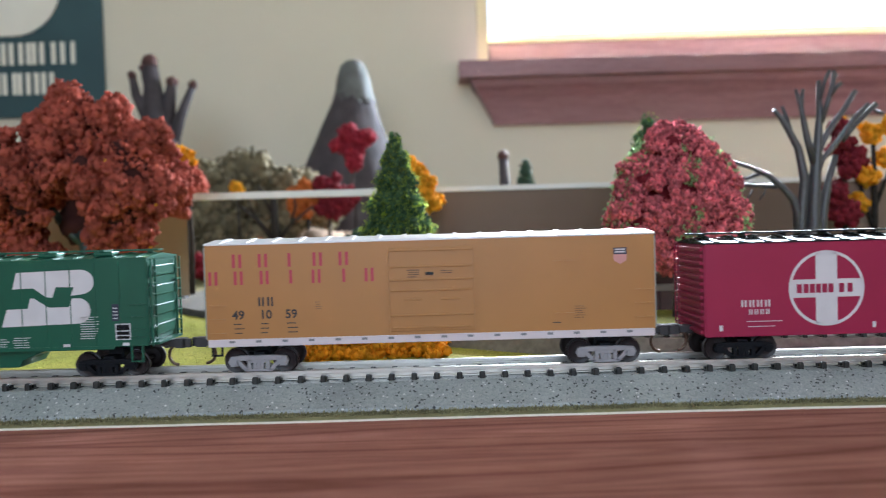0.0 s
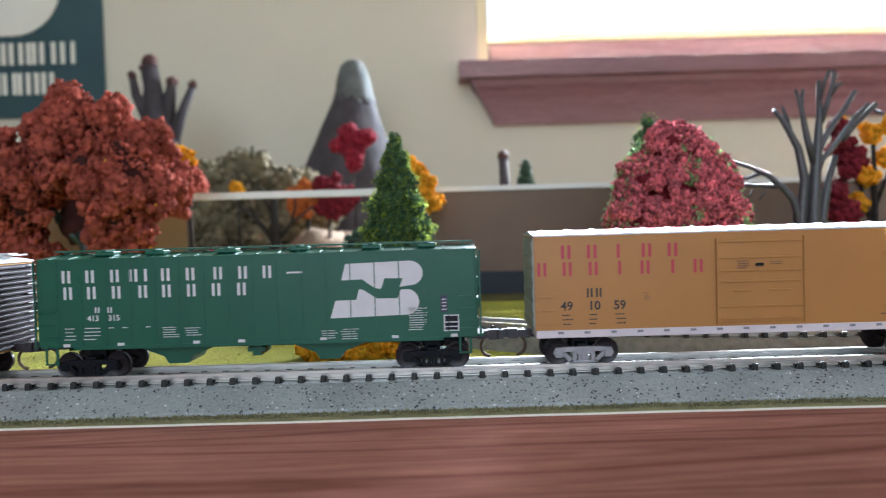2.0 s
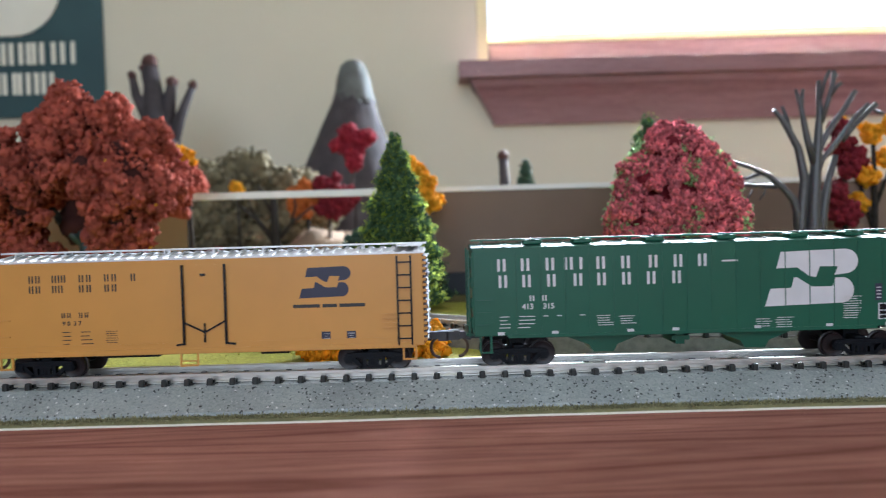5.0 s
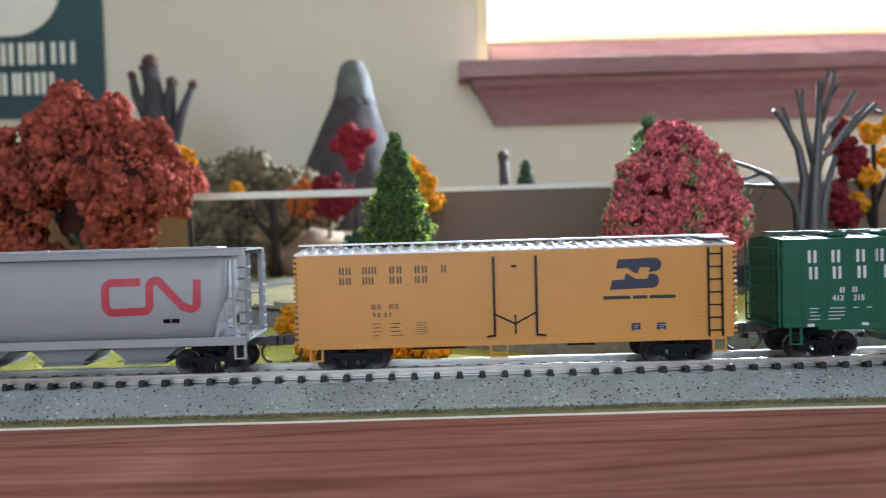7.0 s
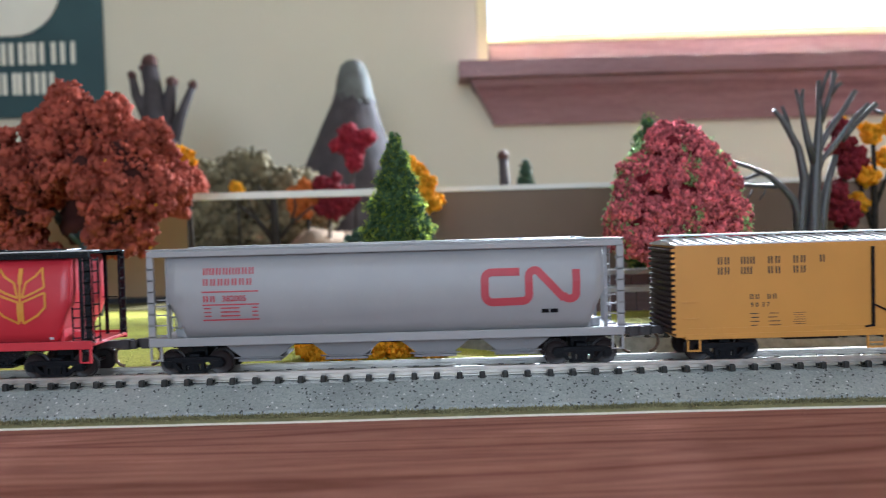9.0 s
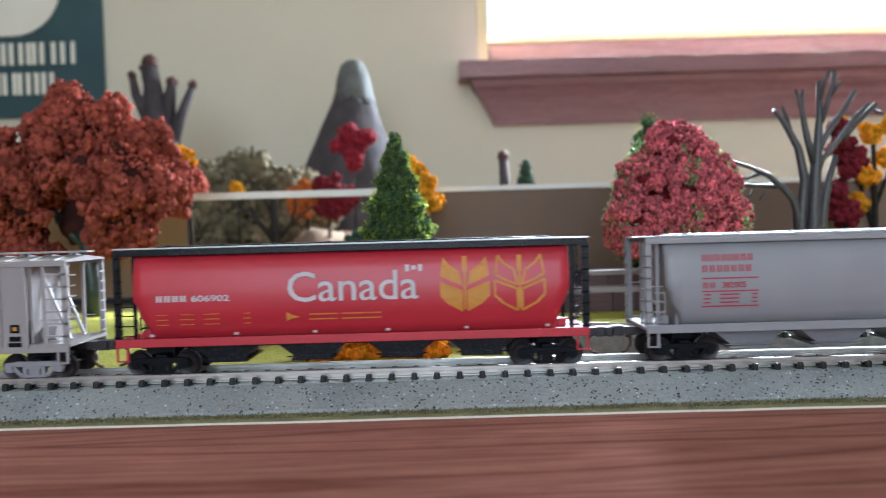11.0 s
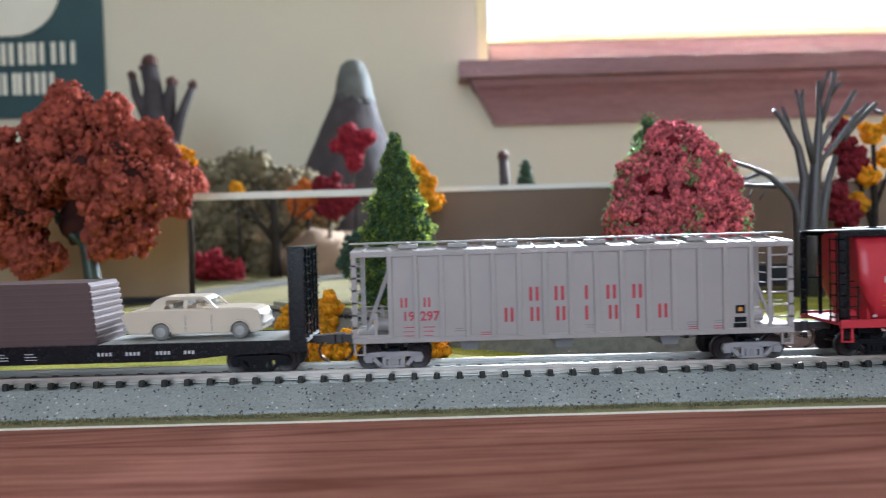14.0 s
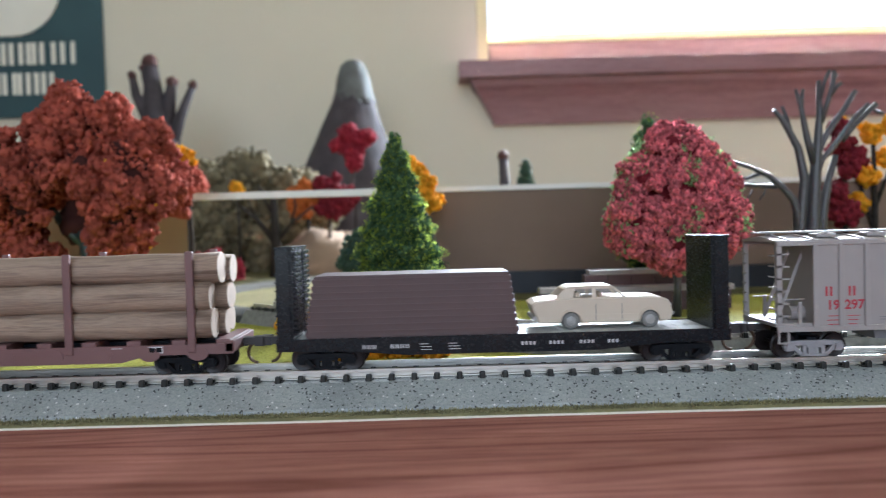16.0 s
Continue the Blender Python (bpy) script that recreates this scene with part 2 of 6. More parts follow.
M = dict(
    wall=surface("cream_wall_paint", (0.68, 0.63, 0.50), 0.8, vary=0.04, scale=3, fine=220, bump=0.25, depth=0.0008),
    ceiling=surface("ceiling_paint", (0.80, 0.79, 0.75), 0.9, vary=0.03, scale=4, fine=150, bump=0.2, depth=0.001),
    floor=wood("floor_wood", (0.12, 0.06, 0.03), (0.32, 0.18, 0.09), 0.4, (1, 9, 9), 2.0),
    table=figured_wood("cherry_table_wood", (0.26, 0.112, 0.089), (0.46, 0.222, 0.180), 0.72),
    trim=wood("red_stained_trim_wood", (0.22, 0.112, 0.120), (0.33, 0.178, 0.188), 0.4, (1, 14, 14), 6.0),
    jamb=surface("sunlit_jamb_paint", (0.80, 0.70, 0.42), 0.5, vary=0.05, scale=20, fine=300),
    sign=surface("dark_teal_enamel", (0.022, 0.066, 0.078), 0.45, vary=0.15, scale=8, fine=200),
    sign_white=surface("sign_off_white", (0.82, 0.79, 0.68), 0.5, vary=0.05, scale=12, fine=200),
    grass=grass_sheet("grass_mat"),
    tuft=surface("grass_fibre", (0.40, 0.40, 0.09), 0.9, vary=0.25, scale=90, see_through=0.25, island=0.35),
    olive_tuft=surface("olive_fibre", (0.27, 0.25, 0.13), 0.9, vary=0.25, scale=120, island=0.4),
    paper=surface("white_paper_backing", (0.86, 0.80, 0.70), 0.8, vary=0.06, scale=60),
    ballast=ballast_stone("speckled_ballast"),
    far_ballast=surface("light_grey_roadbed", (0.22, 0.22, 0.20), 0.85, vary=0.18, scale=500, fine=2500, bump=0.4, spec=0.08),
    path=surface("shaded_grey_roadbed", (0.06, 0.06, 0.056), 0.95, vary=0.18, scale=300, fine=1500, bump=0.4, spec=0.1),
    shaded_grass=surface("shaded_olive_mat", (0.105, 0.095, 0.038), 0.95, vary=0.25, scale=40, fine=900, bump=0.6, depth=0.0005, spec=0.15),
    verge=surface("olive_verge_mat", (0.23, 0.215, 0.11), 0.95, vary=0.25, scale=90, fine=1400, bump=0.7, depth=0.0004, spec=0.15),
    tie=surface("dark_tie_plastic", (0.018, 0.019, 0.018), 0.38, vary=0.2, scale=700, per_object=0.25),
    rail=surface("nickel_rail", (0.60, 0.575, 0.54), 0.36, 0.9, vary=0.08, scale=60, stretch=(1, 12, 12), bump=0.05),
    dull_rail=surface("dull_nickel_rail", (0.42, 0.41, 0.37), 0.5, 0.7, vary=0.08, scale=60, bump=0.05),
    board=surface("brown_card", (0.175, 0.118, 0.086), 0.8, vary=0.08, scale=22, fine=500),
    board_edge=surface("white_card_edge", (0.78, 0.76, 0.72), 0.7, vary=0.06, scale=60),
    lit_board=surface("lit_brown_card", (0.37, 0.265, 0.16), 0.8, vary=0.08, scale=22, fine=500),
    foot_shade=surface("black_shade_strip", (0.012, 0.015, 0.022), 0.6, vary=0.2, scale=60),
    platform=surface("maroon_brown_timber", (0.085, 0.045, 0.045), 0.6, vary=0.18, scale=120, stretch=(1, 8, 8), per_object=0.2),
    platform_top=surface("pale_cap_timber", (0.33, 0.30, 0.285), 0.6, vary=0.15, scale=150, stretch=(1, 8, 8)),
    rock=surface("grey_brown_rock", (0.055, 0.045, 0.050), 0.8, vary=0.3, scale=60, fine=300, bump=0.5, depth=0.001),
    snow=surface("grey_cap", (0.115, 0.12, 0.115), 0.8, vary=0.2, scale=60, fine=300, bump=0.4, depth=0.001),
    bark=surface("dark_bark", (0.052, 0.050, 0.056), 0.34, vary=0.3, scale=500, stretch=(3, 3, 1), bump=0.4, depth=0.0003),
    green_bark=surface("dark_green_stem", (0.030, 0.045, 0.038), 0.4, vary=0.3, scale=400, bump=0.4, depth=0.0002),
    twig=surface("matte_dark_twig", (0.034, 0.029, 0.026), 0.95, vary=0.3, scale=300, spec=0.05),
    red_tip=surface("red_brown_tip", (0.085, 0.034, 0.030), 0.7, vary=0.2, scale=200),
    rust=surface("rust_red_foam", (0.36, 0.081, 0.054), 0.95, vary=0.22, scale=60, fine=2600, bump=0.9, depth=0.0004, island=0.32, spec=0.15,
                 see_through=0.06),
    shaded_rust=surface("shaded_rust_foam", (0.045, 0.014, 0.012), 0.95, vary=0.2, scale=220, fine=2600, spec=0.15),
    crimson=surface("crimson_foam", (0.26, 0.022, 0.038), 0.95, vary=0.2, scale=250, fine=2600, bump=0.7, island=0.25, spec=0.15,
                    see_through=0.12),
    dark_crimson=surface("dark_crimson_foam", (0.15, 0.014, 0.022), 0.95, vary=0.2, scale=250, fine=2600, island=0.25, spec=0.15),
    orange=surface("orange_foam", (0.48, 0.13, 0.03), 0.95, vary=0.2, scale=250, fine=2600, island=0.25, spec=0.15, see_through=0.12),
    yellow=surface("golden_yellow_foam", (0.90, 0.48, 0.03), 0.95, vary=0.15, scale=250, fine=2600, bump=0.7, island=0.2, spec=0.15,
                   see_through=0.55),
    pink=surface("rose_red_flock", (0.66, 0.17, 0.20), 0.9, vary=0.25, scale=300, fine=2600, island=0.6, spec=0.2, see_through=0.38),
    pale_leaf=surface("pale_green_flock", (0.32, 0.48, 0.22), 0.85, vary=0.25, scale=300, island=0.35, spec=0.25, see_through=0.5),
    needle=surface("conifer_green_flock", (0.088, 0.160, 0.072), 0.8, vary=0.3, scale=260, island=0.45, spec=0.25, see_through=0.45),
    needle_lit=surface("backlit_green_flock", (0.42, 0.52, 0.095), 0.8, vary=0.25, scale=260, island=0.4, spec=0.25, see_through=0.78),
    dark_needle=surface("deep_green_flock", (0.025, 0.055, 0.035), 0.85, vary=0.25, scale=200, island=0.3),
    olive=surface("dull_olive_foam", (0.15, 0.125, 0.072), 0.95, vary=0.25, scale=80, island=0.35),
    earth=surface("tan_earth", (0.26, 0.18, 0.12), 0.95, vary=0.2, scale=40, fine=600, bump=0.5, depth=0.001),
    # rolling stock
    up_yellow=surface("armour_yellow_paint", (0.40, 0.180, 0.040), 0.42, vary=0.05, scale=70, fine=3000, bump=0.06),
    pale_end=surface("pale_grey_green_paint", (0.30, 0.335, 0.31), 0.4, vary=0.08, scale=90, bump=0.06),
    silver=surface("silver_paint", (0.62, 0.61, 0.62), 0.36, 0.25, vary=0.06, scale=90, bump=0.06),
    white_sill=surface("white_sill_paint", (0.64, 0.57, 0.60), 0.4, vary=0.06, scale=90, bump=0.06),
    letter_red=surface("red_print", (0.42, 0.035, 0.055), 0.5, vary=0.05, scale=200),
    letter_black=surface("black_print", (0.018, 0.016, 0.016), 0.5, vary=0.1, scale=200),
    letter_white=surface("white_print", (0.62, 0.60, 0.62), 0.5, vary=0.05, scale=200),
    letter_gold=surface("gold_print", (0.62, 0.27, 0.03), 0.5, vary=0.08, scale=200),
    navy=surface("navy_print", (0.022, 0.022, 0.050), 0.5, vary=0.1, scale=200),
    badge_pink=surface("badge_rose_print", (0.55, 0.26, 0.24), 0.5, vary=0.08, scale=200),
    maroon=surface("maroon_red_paint", (0.30, 0.014, 0.060), 0.38, spec=0.3, vary=0.06, scale=80, bump=0.06),
    black=surface("black_paint", (0.004, 0.007, 0.011), 0.26, spec=0.28, vary=0.15, scale=150, bump=0.08),
    truck_black=surface("truck_black_plastic", (0.003, 0.004, 0.007), 0.5, spec=0.16, vary=0.2, scale=300),
    truck_grey=surface("truck_grey_paint", (0.30, 0.29, 0.31), 0.45, vary=0.12, scale=300),
    wheel=surface("dark_brown_wheel", (0.022, 0.015, 0.016), 0.4, spec=0.3, vary=0.2, scale=300),
    bronze=surface("bronze_wire", (0.09, 0.055, 0.038), 0.35, 0.6, vary=0.1, scale=400),
    coupler=surface("dark_coupler", (0.026, 0.022, 0.024), 0.45, vary=0.2, scale=300),
    green=surface("cascade_green_paint", (0.012, 0.092, 0.054), 0.36, spec=0.32, vary=0.08, scale=80, bump=0.06),
    reefer=surface("reefer_yellow_paint", (0.56, 0.260, 0.046), 0.42, vary=0.05, scale=70, fine=3000, bump=0.06),
    dark_end=surface("dark_maroon_end_paint", (0.034, 0.020, 0.025), 0.55, spec=0.25, vary=0.15, scale=120),
    grey=surface("hopper_grey_paint", (0.31, 0.31, 0.325), 0.4, vary=0.05, scale=70, fine=3000, bump=0.06),
    grey_dark=surface("outlet_grey_paint", (0.20, 0.20, 0.215), 0.5, vary=0.1, scale=120),
    red=surface("signal_red_paint", (0.52, 0.028, 0.045), 0.36, vary=0.05, scale=70, fine=3000, bump=0.06),
    warm_grey=surface("warm_grey_paint", (0.35, 0.32, 0.315), 0.4, vary=0.05, scale=70, fine=3000, bump=0.06),
    deck=surface("grey_deck", (0.42, 0.43, 0.42), 0.5, vary=0.15, scale=150),
    load=surface("mauve_brown_load", (0.080, 0.043, 0.043), 0.55, vary=0.08, scale=90),
    oxide=surface("oxide_brown_paint", (0.17, 0.085, 0.085), 0.45, vary=0.08, scale=90),
    log=wood("tan_peeled_log", (0.18, 0.122, 0.092), (0.37, 0.275, 0.21), 0.6, (1, 16, 16), 26.0, 0.2),
    log_end=surface("pale_log_end", (0.46, 0.36, 0.285), 0.7, vary=0.12, scale=300),
    cream=surface("cream_plastic", (0.60, 0.51, 0.41), 0.4, vary=0.04, scale=100, bump=0.05),
    tyre=surface("grey_tyre_plastic", (0.17, 0.165, 0.16), 0.55, vary=0.12, scale=300),
    hub=surface("pale_grey_hub", (0.33, 0.32, 0.31), 0.4, vary=0.1, scale=300),
)


def window_glass():
    m, n, l, p = nodes_of("window_glass")
    p.inputs["Base Color"].default_value = (1, 1, 1, 1)
    p.inputs["Transmission Weight"].default_value = 1.0
    p.inputs["Roughness"].default_value = 0.0
    p.inputs["IOR"].default_value = 1.02
    return m


M["glass"] = window_glass()


# ---- mesh helpers ----
def bx(bm, x0, x1, y0, y1, z0, z1):
    v = [bm.verts.new((x, y, z)) for x in (x0, x1) for y in (y0, y1) for z in (z0, z1)]
    for f in ((0, 1, 3, 2), (4, 6, 7, 5), (0, 4, 5, 1), (2, 3, 7, 6), (0, 2, 6, 4), (1, 5, 7, 3)):
        bm.faces.new([v[i] for i in f])
    return v


def soft_box(bm, x0, x1, y0, y1, z0, z1, r, seg=2):
    v = bx(bm, x0, x1, y0, y1, z0, z1)
    edges = list({e for w in v for e in w.link_edges})
    bmesh.ops.bevel(bm, geom=edges, offset=r, segments=seg, profile=0.5, affect="EDGES")


def poly(bm, pts, y0, y1):
    """A flat outline in x and z, from y0 (near) to y1."""
    a = [bm.verts.new((x, y0, z)) for x, z in pts]
    b = [bm.verts.new((x, y1, z)) for x, z in pts]
    bm.faces.new(a)
    bm.faces.new(list(reversed(b)))
    for i in range(len(pts)):
        j = (i + 1) % len(pts)
        bm.faces.new((a[j], a[i], b[i], b[j]))
    bmesh.ops.recalc_face_normals(bm, faces=bm.faces)


def ring(bm, pts, w, y0, y1):
    """An outline band of width w along a closed outline."""
    n = len(pts)
    for i in range(n):
        (x0, z0), (x1, z1) = pts[i], pts[(i + 1) % n]
        strip(bm, [(x0, z0), (x1, z1)], w, y0, y1)


def strip(bm, pts, w, y0, y1):
    """A band of width w along an open line in x and z."""
    left, right = [], []
    for i, (x, z) in enumerate(pts):
        a, b = Vector(pts[max(0, i - 1)]), Vector(pts[min(len(pts) - 1, i + 1)])
        d = (b - a).normalized()
        k = 1.0
        if 0 < i < len(pts) - 1:
            d0 = (Vector(pts[i]) - a).normalized()
            k = 1.0 / max(0.5, d.dot(d0))
        nx, nz = -d.y * w / 2 * k, d.x * w / 2 * k
        left.append((x + nx, z + nz))
        right.append((x - nx, z - nz))
    rows = [[bm.verts.new((l[0], y0, l[1])), bm.verts.new((r[0], y0, r[1])), bm.verts.new((r[0], y1, r[1])), bm.verts.new((l[0], y1, l[1]))]
            for l, r in zip(left, right)]
    for a, b in zip(rows, rows[1:]):
        for j in range(4):
            bm.faces.new((a[j], a[(j + 1) % 4], b[(j + 1) % 4], b[j]))
    bm.faces.new(rows[0]), bm.faces.new(list(reversed(rows[-1])))
    bmesh.ops.recalc_face_normals(bm, faces=bm.faces)


def tube(bm, pts, radii, sides=7):
    rings = []
    for i, p in enumerate(pts):
        a, b = Vector(pts[max(0, i - 1)]), Vector(pts[min(len(pts) - 1, i + 1)])
        d = (b - a).normalized()
        u = d.orthogonal().normalized() if not rings else (rings_u - d * rings_u.dot(d)).normalized()
        rings_u = u
        w = d.cross(u)
        r = radii[i] if hasattr(radii, "__len__") else radii
        rings.append([bm.verts.new(Vector(p) + (u * math.cos(2 * math.pi * k / sides) + w * math.sin(2 * math.pi * k / sides)) * r)
                      for k in range(sides)])
    for a, b in zip(rings, rings[1:]):
        for k in range(sides):
            f = bm.faces.new((a[k], a[(k + 1) % sides], b[(k + 1) % sides], b[k]))
            f.smooth = True
    bm.faces.new(list(reversed(rings[0])))
    bm.faces.new(rings[-1])


def lathe(bm, profile, sides=24, axis="y"):
    """A turned shape: profile of (along, radius)."""
    rings = []
    for s, r in profile:
        row = []
        for k in range(sides):
            c, d = math.cos(2 * math.pi * k / sides) * r, math.sin(2 * math.pi * k / sides) * r
            row.append(bm.verts.new((c, s, d) if axis == "y" else (s, c, d) if axis == "x" else (c, d, s)))
        rings.append(row)
    for a, b in zip(rings, rings[1:]):
        for k in range(sides):
            bm.faces.new((a[k], a[(k + 1) % sides], b[(k + 1) % sides], b[k]))
    bm.faces.new(rings[0])
    bm.faces.new(rings[-1])
    bmesh.ops.recalc_face_normals(bm, faces=bm.faces)


def to_mesh(name, bm, material):
    me = bpy.data.meshes.new(name)
    bm.to_mesh(me)
    bm.free()
    me.materials.append(material)
    return me


def part(name, bm, material, parent=None, label=""):
    ob = new(name, bm if isinstance(bm, bpy.types.Mesh) else to_mesh(name, bm, material))
    if parent:
        ob.parent = parent
    return tagged(ob, label)


def boxed(name, dims, material, parent=None, label="", r=0.0):
    bm = bmesh.new()
    if r:
        soft_box(bm, *dims, r)
    else:
        bx(bm, *dims)
    return part(name, bm, material, parent, label)


def thing(name, label, category, at=(0, 0, 0), group=""):
    ob = new(name)
    ob.empty_display_size = 0.01
    ob.location = at
    return tagged(ob, label, category, group)


def structure(ob, label=""):
    return tagged(ob, label, kind="structure")


# ---- the room ----
for nm, d in (("wall_north_west", (-2.7, WIN[0], WALL_Y, WALL_Y + 0.16, -0.80, 1.65)),
              ("wall_north_east", (WIN[1], 2.7, WALL_Y, WALL_Y + 0.16, -0.80, 1.65)),
              ("wall_north_below_window", (WIN[0], WIN[1], WALL_Y, WALL_Y + 0.16, -0.80, WIN[2])),
              ("wall_north_above_window", (WIN[0], WIN[1], WALL_Y, WALL_Y + 0.16, WIN[3], 1.65)),
              ("wall_west", (-2.86, -2.7, -2.6, WALL_Y + 0.16, -0.80, 1.65)),
              ("wall_east", (2.7, 2.86, -2.6, WALL_Y + 0.16, -0.80, 1.65)),
              # unseen rear walls, with an opening added for the fill lamp
              ("wall_south_west", (-2.7, -0.9, -2.76, -2.6, -0.80, 1.65)),
              ("wall_south_east", (1.3, 2.7, -2.76, -2.6, -0.80, 1.65)),
              ("wall_south_below_opening", (-0.9, 1.3, -2.76, -2.6, -0.80, 0.0)),
              ("wall_south_above_opening", (-0.9, 1.3, -2.76, -2.6, 1.5, 1.65))):
    structure(boxed(nm, d, M["wall"]))
structure(boxed("floor", (-2.86, 2.86, -2.76, WALL_Y + 0.16, -0.90, -0.80), M["floor"]))
structure(boxed("ceiling", (-2.86, 2.86, -2.76, WALL_Y + 0.16, 1.65, 1.75), M["ceiling"]))

# the window, its sill board and the moulded apron under it
win = structure(thing("window_1", "bright window with red-stained wooden sill and apron", "window"))
X0, X1, Z0, Z1 = WIN
# jamb and bead paint is yellowed for the sunlight that falls on them
boxed("window_jamb", (X0 + 0.001, X0 + 0.016, WALL_Y + 0.004, WALL_Y + 0.15, Z0, Z1), M["jamb"], win, "pale window jamb, sunlit yellow put into its paint")
boxed("window_jamb", (X1 - 0.016, X1 - 0.001, WALL_Y + 0.004, WALL_Y + 0.15, Z0, Z1), M["jamb"], win)
boxed("window_frame", (X0 + 0.0165, X1 - 0.016, WALL_Y + 0.06, WALL_Y + 0.10, Z0, Z0 + 0.0485), M["trim"], win, "red-brown lower sash rail", 0.003)
boxed("window_bead", (X0 + 0.0165, X1 - 0.016, WALL_Y + 0.055, WALL_Y + 0.098, Z0 + 0.049, Z0 + 0.0605), M["jamb"], win, "pale glazing bead, sunlit yellow put into its paint")
boxed("pane", (X0 + 0.0165, X1 - 0.016, WALL_Y + 0.125, WALL_Y + 0.127, Z0 + 0.03, Z1), M["glass"], win).visible_shadow = False
boxed("window_sill", (0.029, X1 + 0.04, WALL_Y - 0.052, WALL_Y + 0.056, Z0 - 0.024, Z0 - 0.001), M["trim"], win, "red-stained sill board", 0.0003)
bm = bmesh.new()
prof = [(0.0, 0.040, 0.0245), (0.003, 0.037, 0.034), (0.008, 0.031, 0.040), (0.015, 0.024, 0.050), (0.023, 0.018, 0.064), (0.030, 0.014, 0.078), (0.033, 0.012, 0.086)]
rows = []
for inset, deep, drop in prof:
    rows.append([bm.verts.new((x, y, Z0 - drop)) for x, y in ((0.046 + inset, WALL_Y), (0.046 + inset, WALL_Y - deep), (X1 + 0.025 - inset, WALL_Y - deep), (X1 + 0.025 - inset, WALL_Y))])
for p, q in zip(rows, rows[1:]):
    for i in range(4):
        bm.faces.new((p[i], p[(i + 1) % 4], q[(i + 1) % 4], q[i]))
bm.faces.new(rows[0]), bm.faces.new(list(reversed(rows[-1])))
bmesh.ops.recalc_face_normals(bm, faces=bm.faces)
part("apron", bm, M["trim"], win, "red-stained moulded apron")

# the enamel sign on the wall; its words are plain bars
sg = thing("wall_sign", "dark teal enamel sign with off-white rounded emblem", "sign", (-0.75, WALL_Y - 0.004, 0.442))
boxed("panel", (-0.30, 0.268, -0.003, 0.003, -0.229, 0.35), M["sign"], sg, "", 0.0015)
bm = bmesh.new()
arc = [(0.140 + 0.07 * math.cos(q), -0.042 + 0.07 * math.sin(q)) for q in np.linspace(-math.pi / 2, 0, 10)]
poly(bm, [(-0.28, -0.112)] + arc + [(0.210, 0.06), (-0.28, 0.06)], -0.0052, -0.0032)
part("emblem", bm, M["sign_white"], sg, "off-white rounded emblem")
for row, z0, z1, spans in (("lettering", -0.153, -0.122, ((0.112, 0.128), (0.133, 0.153), (0.158, 0.172), (0.177, 0.200), (0.207, 0.228))),
                           ("lettering", -0.196, -0.165, ((0.112, 0.128), (0.136, 0.150), (0.156, 0.174), (0.178, 0.196)))):
    bm = bmesh.new()
    for p, q in spans:
        bx(bm, p, p + 0.0062, -0.0048, -0.0032, z0, z1)
        bx(bm, q - 0.0062, q, -0.0048, -0.0032, z0, z1)
    part(row, bm, M["sign_white"], sg)

# ---- table, grass mat and track ----
tb = thing("table", "polished red-brown cherry wood table", "table", (0, 0.2, 0))
boxed("tabletop", (-1.1, 1.1, -0.85, 0.70, -0.032, 0.0), M["table"], tb, "", 0.004)
for x in (-1.03, 1.03):
    for y in (-0.78, 0.63):
        boxed("leg", (x - 0.035, x + 0.035, y - 0.035, y + 0.035, -0.80, -0.0325), M["table"], tb, "", 0.004)


def sheet(name, y_front, y_back, z0, z1, wob, material):
    bm = bmesh.new()
    top, low = [], []
    n = 160
    for i in range(n + 1):
        x = -0.66 + 1.32 * i / n
        y = y_front + wob * (noise.noise((x * 18, 3.1, 0)) + 0.5 * noise.noise((x * 60, 7.7, 0)))
        top.append((bm.verts.new((x, y, z1)), bm.verts.new((x, y_back, z1))))
        low.append((bm.verts.new((x, y, z0)), bm.verts.new((x, y_back, z0))))
    for i in range(n):
        bm.faces.new((top[i][0], top[i + 1][0], top[i + 1][1], top[i][1]))
        bm.faces.new((low[i][0], low[i][1], low[i + 1][1], low[i + 1][0]))
        bm.faces.new((low[i][0], low[i + 1][0], top[i + 1][0], top[i][0]))
        bm.faces.new((low[i][1], top[i][1], top[i + 1][1], low[i + 1][1]))
    bm.faces.new((low[0][0], top[0][0], top[0][1], low[0][1]))
    bm.faces.new((low[n][0], low[n][1], top[n][1], top[n][0]))
    bmesh.ops.recalc_face_normals(bm, faces=bm.faces)
    return part(name, bm, material)


mat_paper = sheet("paper_backing", -0.0200, 0.62, 0.0, 0.0004, 0.0007, M["paper"])
tagged(mat_paper, "white paper backing edge of the grass mat", "paper")
structure(sheet("verge", -0.0197, -0.0150, 0.0004, 0.0011, 0.0007, M["verge"]), "dull olive verge along the mat's near edge")
ground = structure(sheet("ground", -0.0149, 0.62, 0.0004, 0.0012, 0.0, M["grass"]), "yellow-green model grass mat on the table")
GROUND = 0.0012
# the far grass lies in shade, here given as a darker mat
structure(boxed("ground_far", (-0.655, 0.655, 0.205, 0.615, GROUND - 0.0002, GROUND + 0.0006), M["shaded_grass"]), "mat farther back, shade put into a duller olive-brown")


